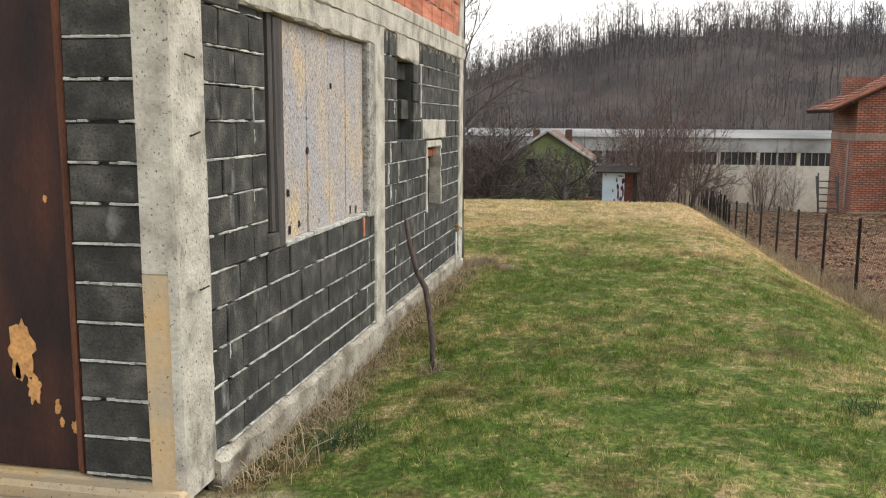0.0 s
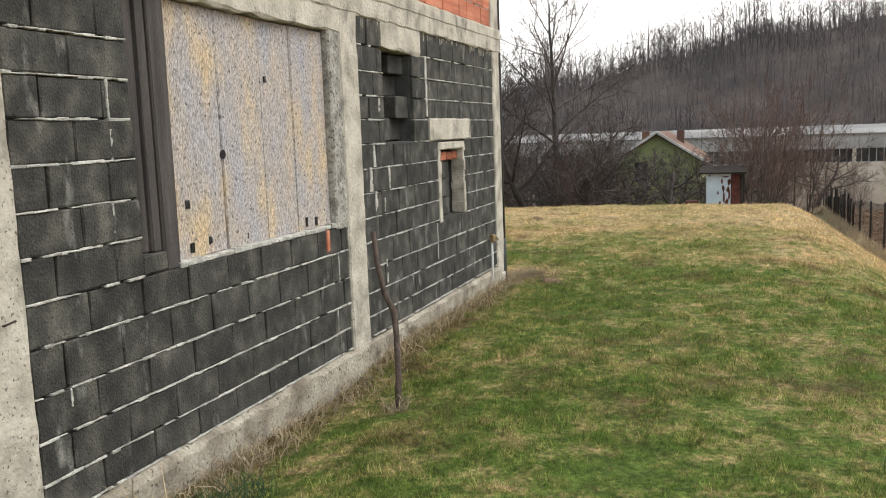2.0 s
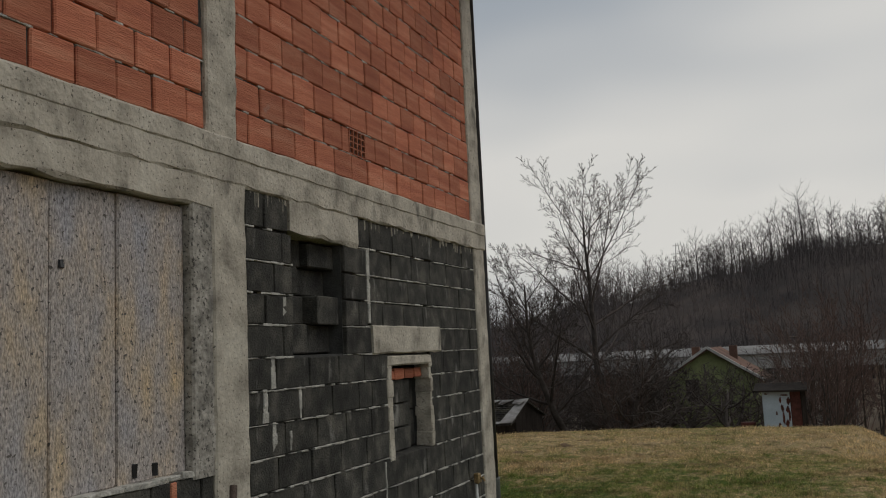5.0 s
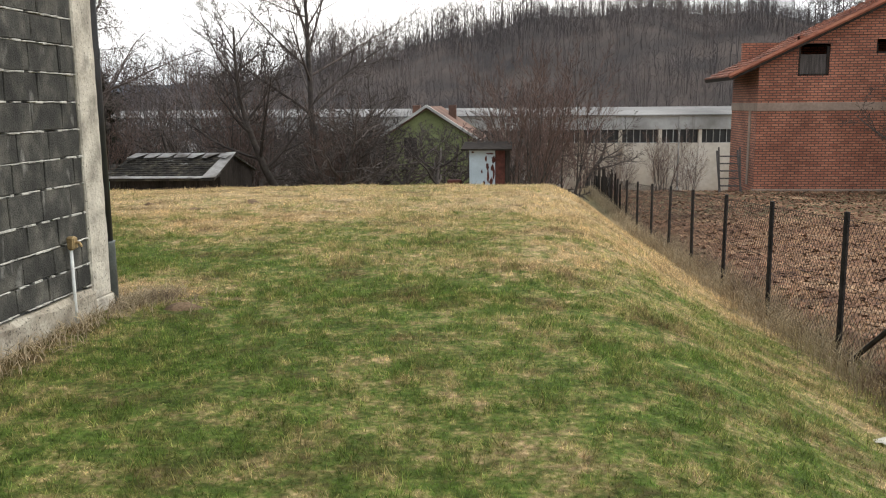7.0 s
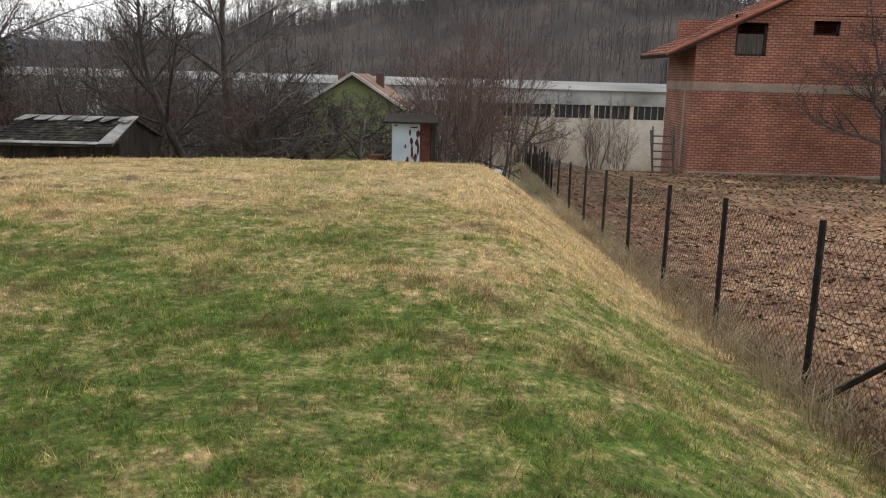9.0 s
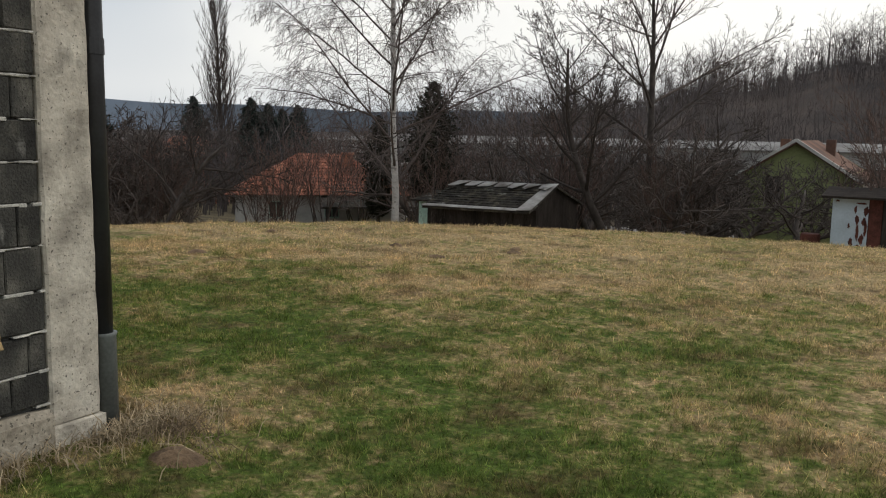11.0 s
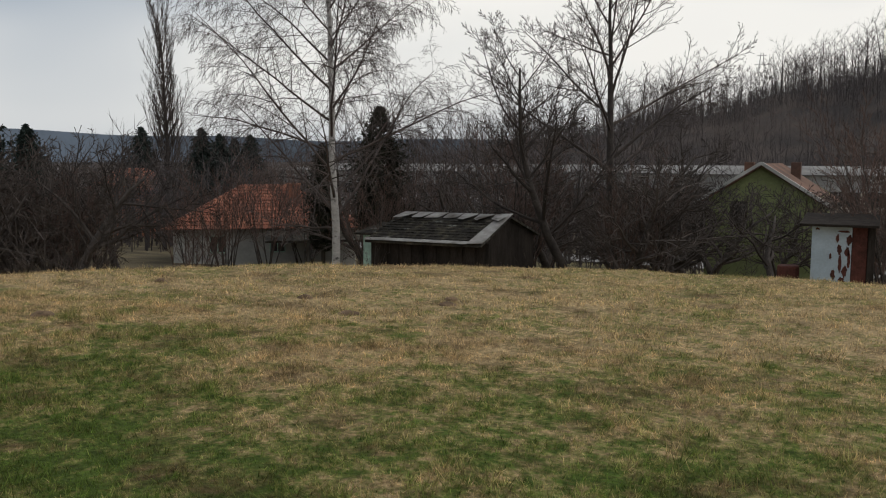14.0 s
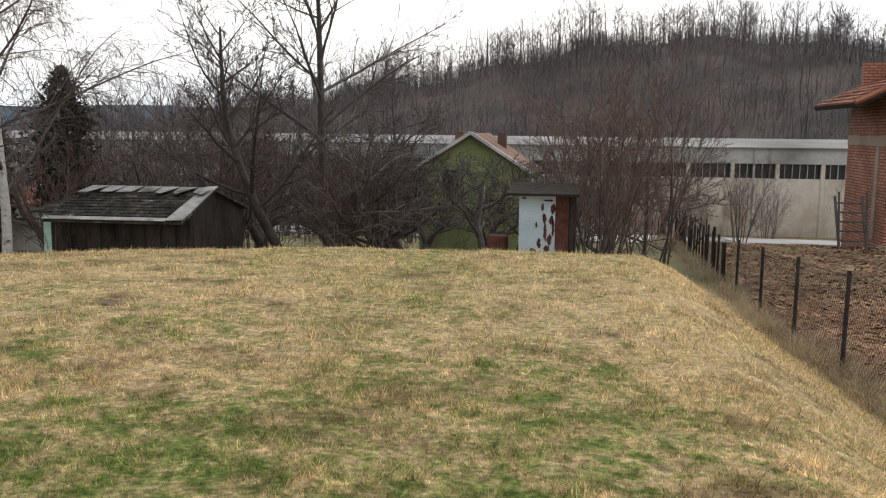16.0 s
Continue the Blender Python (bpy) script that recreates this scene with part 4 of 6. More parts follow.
fence = thing("wire_fence", "rusty chain-link fence on dark steel posts along the bank", "fence")
for i in range(-3, 17):
    y = FY0 + FSTEP * i
    x, top = fence_xy(y), 1.212 - 0.07 * y
    lean = rng.uniform(-0.02, 0.02)
    part("post", Build().tube([(x, y, gz(x, y) - 0.3), (x + lean, y + rng.uniform(-0.02, 0.02), top)], [0.032, 0.030], 8), M["post"], fence)
for i in (-1, 9):
    y = FY0 + FSTEP * i
    part("brace", Build().tube([(fence_xy(y), y, 1.212 - 0.07 * y - 0.15), (fence_xy(y + 2.3), y + 2.3, gz(fence_xy(y + 2.3), y + 2.3) + 0.03)], [0.026, 0.026], 6), M["post"], fence)
for i in range(26):
    y = 29.6 + 0.4 * i + rng.uniform(-0.06, 0.06)
    x = fence_xy(y) + rng.uniform(-0.05, 0.05)
    z = gz(x, y)
    part("pale", Build().cbox(x - 0.02, x + 0.02, y - 0.035, y + 0.035, z - 0.1, z + rng.uniform(0.85, 1.3), 0.006, 0.012, rng), M["old_wood"], fence, "blackened wooden pale")
mesh_b = Build()
for i in range(-3, 9):
    y0 = FY0 + FSTEP * i
    for s in (1, -1):
        n = 26
        for k in range(-15, n):
            a = y0 + FSTEP * k / n
            pts = []
            for (yy, q) in ((a, 0.0), (a + 1.45, 1.0)):
                pts.append((yy, q))
            (ya, qa), (yb, qb) = pts
            lo, hi = max(ya, y0), min(yb, y0 + FSTEP)
            if hi - lo < 0.02:
                continue
            def at(yy):
                q = (yy - ya) / (yb - ya)
                q = q if s > 0 else 1 - q
                base, top = gz(fence_xy(yy), yy) + 0.03, 1.212 - 0.07 * yy - 0.06
                return (fence_xy(yy), yy, base + (top - base) * q)
            mesh_b.tube([at(lo), at(hi)], [0.0023, 0.0023], 3, False)
for h in (0.08, 0.75, 1.4):
    mesh_b.tube([(fence_xy(y), y, 1.212 - 0.07 * y - h) for y in np.arange(FY0 - 3 * FSTEP, FY0 + 16 * FSTEP + 0.1, FSTEP)], [0.003] * 20, 4, False)
part("wire_netting", mesh_b, M["wire"], fence, "rusty wire netting")


# ---- trees ----
def grow(seed, height, radius, levels, counts, angle, up, crook, droop=0.0, lengths=(0.55, 0.5, 0.45), first=0.25, lean=(0, 0), sides=7, stems=1, spread=0.0, segs=7, thin=0.0045, slim=0.62):
    """Skeleton of a bare tree: (trunk, crown) meshes. counts: children per limb at each level."""
    r = random.Random(seed)
    trunk, crown = Build(), Build()

    def limb(p, d, length, rad, level):
        n = segs if level == 0 else max(2, segs - 2 * level)
        pts, rads = [p], [rad]
        step = length / n
        for i in range(n):
            d = d + Vector((r.gauss(0, crook), r.gauss(0, crook), r.gauss(0, crook) + up[min(level, len(up) - 1)] - (droop * (i / n) if level > 0 else 0)))
            d.normalize()
            p = p + d * step
            pts.append(p)
            rads.append(max(rad * (1 - 0.82 * (i + 1) / n), thin))
        (trunk if level == 0 else crown).tube(pts, rads, sides if level == 0 else (5 if level == 1 else 3), level == 0)
        if level >= levels:
            return
        m = counts[level]
        lo = first if level == 0 else 0.2
        for k in range(m):
            f = lo + (1 - lo) * (k + r.random()) / m
            i = min(int(f * n), n - 1)
            q = pts[i].lerp(pts[i + 1], f * n - i)
            dd = (pts[i + 1] - pts[i]).normalized()
            side = dd.orthogonal().normalized()
            side.rotate(Matrix.Rotation(k * 2.4 + r.uniform(-0.6, 0.6), 3, dd))
            a = radians(angle[min(level, len(angle) - 1)]) * r.uniform(0.7, 1.25)
            nd = (dd * math.cos(a) + side * math.sin(a)).normalized()
            taper = (1 - 0.55 * (f - lo) / (1 - lo)) if level == 0 else (1 - 0.5 * f)
            limb(q, nd, length * lengths[min(level, len(lengths) - 1)] * taper * r.uniform(0.7, 1.2),
                 max(rad * (1 - 0.8 * f) * (slim if level == 0 else 0.62), thin), level + 1)

    for s in range(stems):
        a = 2 * math.pi * s / max(stems, 1) + r.uniform(-0.4, 0.4)
        out = spread * r.uniform(0.4, 1.0) if stems > 1 else 0
        d = Vector((lean[0] + math.cos(a) * out, lean[1] + math.sin(a) * out, 1)).normalized()
        base = Vector((math.cos(a) * 0.25 * (stems > 1) * r.random() * 2, math.sin(a) * 0.25 * (stems > 1) * r.random() * 2, -0.3))
        limb(base, d, height * r.uniform(0.75, 1.05) if stems > 1 else height, radius, 0)
    return trunk, crown


def plant(name, label, category, parts, mats, at, rz=0.0, scale=1.0, group=""):
    t = thing(name, label, category, group, at=at, rz=rz)
    t.scale = (scale, scale, scale)
    part("trunk", parts[0], mats[0], t, smooth=True)
    part("crown", parts[1], mats[1], t)
    return t


def copies(first, places, smin=0.8, smax=1.2, seed=3):
    r = random.Random(seed)
    for x, y in places:
        s = r.uniform(smin, smax)
        ob = copy_thing(first, pose(x, y, gz(x, y), 0, 0, r.uniform(0, 360)))
        ob.scale = (s, s, s * r.uniform(0.9, 1.15))


def at_az(az, d):
    return 3.2 + d * math.sin(radians(az)), 6.75 + d * math.cos(radians(az))


def on(x, y):
    return (x, y, gz(x, y))


walnut = plant("bare_tree", "tall bare walnut tree with a wide rounded crown behind the lawn", "tree",
               grow(17, 10.4, 0.19, 4, (18, 10, 7, 4), (52, 38, 34, 32), (0.01, 0.022, 0.04, 0.04), 0.05, lengths=(0.56, 0.46, 0.46, 0.55), first=0.38, lean=(0.05, -0.04), segs=9, thin=0.0062, slim=0.52), (M["bark"], M["twig"]), on(-4.4, 33.6), 40)
plant("bare_tree", "bare tree with a leaning forked trunk beside the lawn", "tree",
      grow(5, 7.6, 0.18, 4, (15, 10, 7, 4), (50, 40, 36, 32), (0.085, 0.06, 0.05, 0.04), 0.075, lengths=(0.50, 0.50, 0.46, 0.5), first=0.30, lean=(-0.62, 0.0), segs=9, thin=0.0062, slim=0.52), (M["bark"], M["twig"]), on(-4.9, 31.8))
plant("bare_tree", "low bare tree with a thick stem bending outward beside the lawn", "tree",
      grow(8, 5.6, 0.17, 3, (11, 8, 6), (52, 42, 38), (0.06, 0.06, 0.05), 0.09, lengths=(0.55, 0.5, 0.5), first=0.30, lean=(0.55, 0.1), segs=8, thin=0.0075, slim=0.6), (M["bark"], M["twig"]), on(-4.8, 31.9))
birch = plant("birch_tree", "tall bare birch with a white trunk and fine hanging twigs", "tree",
              grow(24, 14.5, 0.135, 4, (36, 16, 11, 4), (57, 44, 46, 40), (0.0, 0.05, -0.03, -0.14), 0.05, 0.12, lengths=(0.40, 0.46, 0.5, 0.6), first=0.17, segs=12, thin=0.0038, slim=0.42), (M["birch_bark"], M["birch_twig"]), on(-11.3, 28.2))
px, py = at_az(-44.6, 80)
poplar = plant("poplar_tree", "tall slender bare Lombardy poplar in the valley", "tree",
               grow(31, 19.5, 0.24, 3, (80, 10, 6), (27, 20, 20), (0.0, 0.11, 0.11), 0.03, lengths=(0.30, 0.42, 0.5), first=0.08, segs=10, thin=0.011, slim=0.4), (M["bark"], M["twig"]), on(px, py))
fruit_parts = [grow(s, 3.6, 0.15, 3, (9, 9, 7), (58, 48, 45), (0.02, 0.05, 0.06), 0.16, lengths=(0.78, 0.55, 0.48), first=0.28, segs=7, thin=0.0085, slim=0.6) for s in (41, 42, 43)]
fruit = [plant("fruit_tree", "gnarled bare fruit tree with a dense dark crown", "tree", fruit_parts[i], (M["bark"], M["twig"]), on(*p), group="orchard trees")
         for i, p in enumerate(((-2.6, 32.0), (2.4, 38.5), (-3.9, 35.2)))]
copies(fruit[0], ((-3.0, 36.5), (-0.4, 40.5), (-2.6, 41.5), (-5.6, 38), (-7.6, 36), (2.2, 36), (-4.0, 39), (-13.5, 33.5), (6.5, 46), (-19.5, 25.5), (-24, 27), (-3.6, 30.6), (-8.6, 39.5), (-12.4, 38)), 1.0, 1.4, 1)
copies(fruit[1], ((-4.4, 42), (0.4, 42.2), (-2.2, 35), (3.4, 38), (-9.5, 34), (-22.0, 22.5), (-27.5, 29.5), (-2.9, 33.8), (-10.6, 43), (-15.5, 41)), 1.0, 1.4, 2)
copies(fruit[2], ((-6.5, 41), (-2.6, 37.8), (0.3, 33.4), (-20.5, 28.5), (-27, 18), (-30, 33), (-17, 23.6), (-6.9, 43.5), (-12.6, 45)), 1.05, 1.4, 3)
copies(fruit[1], [at_az(az_, d_) for az_, d_ in ((-58.6, 28.5), (-57.0, 31.5), (-55.4, 28.0), (-54.0, 31.0), (-52.4, 28.5), (-50.8, 32.0), (-49.6, 29.0), (-56.2, 34.0))], 0.95, 1.22, 6)
copies(fruit[0], [at_az(az_, d_) for az_, d_ in ((-57.8, 29.6), (-54.8, 30.0), (-53.0, 33.0), (-51.4, 29.8), (-48.2, 31.0), (-64.0, 27.0))], 0.9, 1.15, 7)
plant("apple_tree", "spreading bare apple tree in front of the brick house", "tree",
      grow(46, 6.0, 0.22, 4, (12, 10, 8, 4), (62, 50, 45, 40), (0.03, 0.03, 0.05, 0.04), 0.15, lengths=(0.80, 0.50, 0.48, 0.5), first=0.30, lean=(0.1, 0), segs=8, thin=0.0085, slim=0.6), (M["bark"], M["twig"]), on(19.9, 36.4), 120)
shrub_parts = [grow(s, 4.9, 0.034, 3, (8, 7, 3), (30, 30, 30), (0.03, 0.05, 0.05), 0.05, lengths=(0.46, 0.45, 0.5), first=0.22, stems=10, spread=0.36, sides=4, segs=6, thin=0.005) for s in (51, 52)]
shrubs = [plant("bare_shrub", "many-stemmed bare shrub with thin reddish twigs", "shrub", shrub_parts[i], (M["bark"], M["red_twig"]), on(*p), scale=1.0, group="bare shrubs")
          for i, p in enumerate(((3.5, 27.5), (4.5, 29.0)))]
copies(shrubs[0], ((-11.5, 31), (-18.4, 25.0), (-9, 39), (-21, 25), (10, 64), (14, 70), (-13, 37), at_az(-38.6, 40), at_az(-36.0, 41), at_az(-41.2, 39)), 0.75, 1.15, 4)
copies(shrubs[1], ((3.2, 30.6), (-7.9, 33.5), (-3.2, 31.0), (-23.0, 24.4), (5, 66), (17, 76), (22, 72), (-15.5, 26.8)), 0.7, 1.1, 5)


def conifer(seed, height, width, levels, per, droop, mat_leaf, kind="spruce"):
    """A conifer: a tapered trunk and boughs of many small needle clumps with an uneven outline."""
    r = random.Random(seed)
    trunk, crown = Build(), Build()
    trunk.tube([(0, 0, -0.5), (0, 0, height * 0.5), (0, 0, height * 0.97)], [width * 0.06, width * 0.04, 0.01], 7)
    for i in range(levels):
        f = (i + r.random() * 0.8) / levels
        z = height * (0.06 + 0.93 * f)
        if kind == "spruce":
            reach = width * 0.5 * (1 - f) ** 0.62 + 0.012 * width
        else:
            reach = width * 0.5 * min(1.0, (1 - f) * 2.2) ** 0.7
        for k in range(per):
            a = r.uniform(0, 2 * math.pi)
            L = reach * r.uniform(0.40, 1.0) * (1.3 if r.random() < 0.22 else 0.95)
            n = 5 if kind == "spruce" else 3
            for s in range(n):
                q = (s + r.random()) / n
                if kind != "spruce":
                    q = 0.6 + 0.4 * q
                x, y = math.cos(a) * L * q, math.sin(a) * L * q
                zz = z - droop * L * q + r.uniform(-0.05, 0.05) * width * 0.4 + (0.30 * L * q * q if kind == "spruce" else L * q * 0.7)
                sz = (0.03 + 0.04 * r.random()) * width * (1.15 - 0.5 * q) * (1.1 - 0.6 * f)
                for _ in range(4):
                    u = Vector((r.gauss(0, 1), r.gauss(0, 1), r.gauss(0, 0.5))).normalized() * sz
                    w = Vector((r.gauss(0, 1), r.gauss(0, 1), r.gauss(0, 0.6))).normalized() * sz * 0.45
                    c = Vector((x, y, zz))
                    crown.add([c - u, c + w, c + u * 1.3 - Vector((0, 0, sz * 0.3)), c - w], [(0, 1, 2, 3)])
    return trunk, crown


sp = at_az(-57.7, 45)
spruce = plant("spruce_tree", "dark green spruce behind the orchard", "tree", conifer(61, 6.6 - gz(*sp), 7.0, 60, 17, 0.30, None), (M["bark"], M["needle"]), on(*sp), group="spruces")
for az_, d_, top in ((-54.9, 47, 4.4), (-46.3, 100, 4.9), (-42.7, 100, 4.9), (-41.6, 104, 4.4), (-40.7, 98, 3.7), (-39.7, 100, 4.2), (-52.6, 60, 3.6)):
    q = at_az(az_, d_)
    s = (top - gz(*q)) / (6.6 - gz(*sp))
    o = copy_thing(spruce, pose(*on(*q), 0, 0, az_ * 7))
    o.scale = (s * 1.0, s * 1.0, s)
thuja_parts = conifer(71, 5.6, 2.3, 84, 24, 0.0, None, "thuja")
th = plant("thuja_tree", "dense dark columnar thuja beside the birch", "tree", thuja_parts, (M["bark"], M["thuja"]), (*at_az(-31.2, 33), 3.55 - 5.6), group="thujas")
o = copy_thing(th, pose(*at_az(-34.9, 34), 2.2 - 4.6, 0, 0, 70))
o.scale = (0.62, 0.62, 0.82)


def woods(name, label, trees, mat, seed, limbs=8, twigs=5, least=0.03):
    """Many bare trees in one mesh: tapered trunks, limbs spreading like a vase, and twigs, all as thin slivers."""
    r = np.random.default_rng(seed)
    x, y, h = trees
    h = h * (0.85 + 0.2 * np.sin(x * 0.11 + np.sin(y * 0.07) * 2) * np.sin(y * 0.09 + 1.0) + 0.14 * r.normal(0, 1, len(x)))
    k = len(x)
    base = np.stack([x, y, ground_z(x, y) - 0.3], -1)
    lean = np.stack([r.normal(0, 0.07, k), r.normal(0, 0.07, k), np.ones(k) * 0.86], -1) * h[:, None]
    tris = []

    def sliver(p, d, width):
        side = np.cross(d, r.normal(0, 1, d.shape))
        side = side / (np.linalg.norm(side, axis=1)[:, None] + 1e-9) * np.maximum(width, least)[:, None] * 0.5
        tris.append(np.stack([p - side, p + side, p + d], 1))

    for a in (0.0, 1.57):
        w = np.stack([np.cos(a + x), np.sin(a + x), 0 * x], -1) * np.maximum(0.011 * h, least)[:, None]
        tris.append(np.stack([base - w, base + w, base + lean], 1))
    for i in range(limbs):
        f = 0.26 + 0.62 * (i + r.random(k)) / limbs
        p = base + lean * f[:, None]
        a, el = i * 2.4 + r.uniform(-0.5, 0.5, k), np.radians(r.uniform(28, 66, k))
        L = h * r.uniform(0.26, 0.46, k) * (1.15 - 0.75 * f)
        d = np.stack([np.cos(a) * np.cos(el), np.sin(a) * np.cos(el), np.sin(el)], -1) * L[:, None]
        sliver(p, d, 0.0075 * h)
        for s in range(twigs):
            q = p + d * (0.25 + 0.7 * (s + r.random(k)) / twigs)[:, None]
            e = d / L[:, None] * 0.7 + r.normal(0, 0.55, d.shape) + np.array((0, 0, 0.35))
            e = e / np.linalg.norm(e, axis=1)[:, None] * (L * r.uniform(0.3, 0.6, k))[:, None]
            sliver(q, e, 0.0035 * h)
    v = np.concatenate(tris).reshape(-1, 3)
    me = bpy.data.meshes.new(name)
    n = len(v) // 3
    me.vertices.add(n * 3)
    me.vertices.foreach_set("co", v.ravel())
    me.loops.add(n * 3)
    me.loops.foreach_set("vertex_index", np.arange(n * 3))
    me.polygons.add(n)
    me.polygons.foreach_set("loop_start", np.arange(n) * 3)
    me.update(calc_edges=True)
    me.materials.append(mat)
    return tagged(new(name, me), label, "woods", kind="stuff")


def scatter(n, az0, az1, r0, r1, h0, h1, seed):
    r = np.random.default_rng(seed)
    a, d = np.radians(r.uniform(az0, az1, n)), r.uniform(r0, r1, n)
    return 3 + d * np.sin(a), 5 + d * np.cos(a), r.uniform(h0, h1, n)


woods("hill_woods", "bare brown winter forest covering the hillside", scatter(5200, -36, 42, 126, 262, 6.5, 11, 81), M["forest"], 82, 7, 4, 0.05)
woods("ridge_woods", "tall bare trees standing open along the hill's ridge", scatter(620, -34, 42, 262, 316, 13, 19, 92), M["forest"], 93, 11, 8, 0.085)
woods("valley_woods", "bare trees and scrub on the valley floor", scatter(760, -58, 3, 54, 92, 5, 8.5, 83), M["forest"], 84, 9, 6, 0.02)
woods("ridge_scrub", "ragged bare brush breaking the ridge line", scatter(1500, -36, 42, 282, 330, 5, 9, 94), M["forest"], 95, 9, 5, 0.075)
woods("valley_woods", "tall bare trees in front of the factory", scatter(300, -48, -5, 62, 93, 8, 12, 96), M["forest"], 97, 10, 7, 0.022)
woods("hill_scrub", "dense brown undergrowth on the wooded hill", scatter(9000, -36, 40, 240, 316, 3.0, 6.5, 90), M["forest"], 91, 5, 2, 0.06)
woods("valley_woods", "low bare scrub below the hill", scatter(800, -50, 38, 101, 130, 6, 10, 85), M["forest"], 86, 9, 5, 0.03)
woods("scrub", "thin dark undergrowth between the orchard trees", tuple(np.concatenate(c) for c in zip(scatter(260, -30, 2, 25, 42, 0.9, 2.6, 87), scatter(420, -72, -45, 24, 36, 1.4, 3.8, 88))), M["twig"], 89, 8, 5, 0.008)

# far ridge: a flat backdrop sheet, blue because distance haze is in its colour
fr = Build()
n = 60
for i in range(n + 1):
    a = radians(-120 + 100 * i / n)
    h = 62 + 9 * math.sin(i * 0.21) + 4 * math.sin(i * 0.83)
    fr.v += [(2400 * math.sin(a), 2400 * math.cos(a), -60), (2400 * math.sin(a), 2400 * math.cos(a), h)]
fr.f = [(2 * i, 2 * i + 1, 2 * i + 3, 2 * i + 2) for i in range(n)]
tagged(part("backdrop", fr, M["ridge"]), "wooded ridge on the horizon, blue haze painted into its colour", "hills", kind="structure")


# ---- buildings in the valley ----
def slab(pts, t=0.12):
    """A roof plane of some thickness from its four corners."""
    p = [Vector(q) for q in pts]
    nrm = (p[1] - p[0]).cross(p[3] - p[0]).normalized() * t
    if nrm.z < 0:
        nrm = -nrm
    v = [q - nrm for q in p] + [q for q in p]
    return Build().add(v, [(3, 2, 1, 0), (4, 5, 6, 7), (0, 1, 5, 4), (1, 2, 6, 5), (2, 3, 7, 6), (3, 0, 4, 7)])


def tiled(b, p0, p1, p2, p3, rows, cols, lift=0.04):
    """Rows of lapped tiles over the roof plane p0 p1 (eave) p2 p3 (ridge)."""
    p0, p1, p2, p3 = map(Vector, (p0, p1, p2, p3))
    nrm = (p1 - p0).cross(p3 - p0).normalized()
    if nrm.z < 0:
        nrm = -nrm
    for i in range(rows):
        a0, a1 = i / rows, (i + 1.12) / rows
        for k in range(cols):
            b0, b1 = k / cols + 0.004, (k + 1) / cols - 0.004
            q = [p0.lerp(p3, a0).lerp(p1.lerp(p2, a0), b0), p0.lerp(p3, a0).lerp(p1.lerp(p2, a0), b1),
                 p0.lerp(p3, min(a1, 1)).lerp(p1.lerp(p2, min(a1, 1)), b1), p0.lerp(p3, min(a1, 1)).lerp(p1.lerp(p2, min(a1, 1)), b0)]
            up = nrm * lift * rng.uniform(0.8, 1.5)
            b.add([q[0] + up, q[1] + up, q[2] + nrm * 0.01, q[3] + nrm * 0.01, q[0], q[1]], [(0, 1, 2, 3), (4, 5, 1, 0)])
    return b


def window(parent, x0, x1, y, z0, z1, mullions=1, frame_mat="old_wood", w=0.05):
    wn_ = new("window")
    wn_.parent = parent
    part("pane", Build().box(x0, x1, y - 0.004, y + 0.03, z0, z1), M["dark_glass"], wn_)
    b = Build()
    for x in [x0 + (x1 - x0) * i / (mullions + 1) for i in range(mullions + 2)]:
        b.box(x - w / 2, x + w / 2, y - 0.03, y + 0.02, z0, z1)
    b.box(x0, x1, y - 0.032, y + 0.02, z0 - w / 2, z0 + w / 2).box(x0, x1, y - 0.032, y + 0.02, z1 - w / 2, z1 + w / 2)
    part("window_frame", b, M[frame_mat], wn_)
    return wn_


# green gabled house
gh = thing("gabled_house", "small pale green plastered house with snow-white worn verge boards", "house")
gw = Build()
gxc, gyy, apex, eave, half, deep = -1.5, 44.0, 1.45, 0.1, 2.15, 7.0
gv = [(gxc - half, gyy, -4.2), (gxc + half, gyy, -4.2), (gxc + half, gyy, eave), (gxc, gyy, apex - 0.05), (gxc - half, gyy, eave)]
gw.add(gv + [(x, y + deep, z) for x, y, z in gv], [(0, 1, 2, 3, 4), (9, 8, 7, 6, 5), (1, 6, 7, 2), (0, 4, 9, 5)])
part("wall", gw, M["render_green"], gh)
for s in (-1, 1):
    r4 = [(gxc + s * (half + 0.45), gyy - 0.4, eave - 0.32), (gxc + s * (half + 0.45), gyy + deep, eave - 0.32), (gxc, gyy + deep, apex), (gxc, gyy - 0.4, apex)]
    rf = slab(r4, 0.1)
    part("roof", rf, M["tile_old"], gh)
    vb = Build().tube([(r4[0][0], gyy - 0.43, r4[0][2] + 0.02), (gxc, gyy - 0.43, apex + 0.02)], [0.085, 0.085], 4)
    part("verge_board", vb, M["render_white"], gh, "worn white verge board")
window(gh, gxc - 1.15, gxc - 0.55, gyy, -1.1, -0.1)
for x, y in ((gxc - 0.9, gyy + 3), (gxc + 0.9, gyy + 4)):
    part("chimney", Build().cbox(x - 0.2, x + 0.2, y - 0.2, y + 0.2, 0.2, 1.5, 0.02), M["tile_old"], gh)

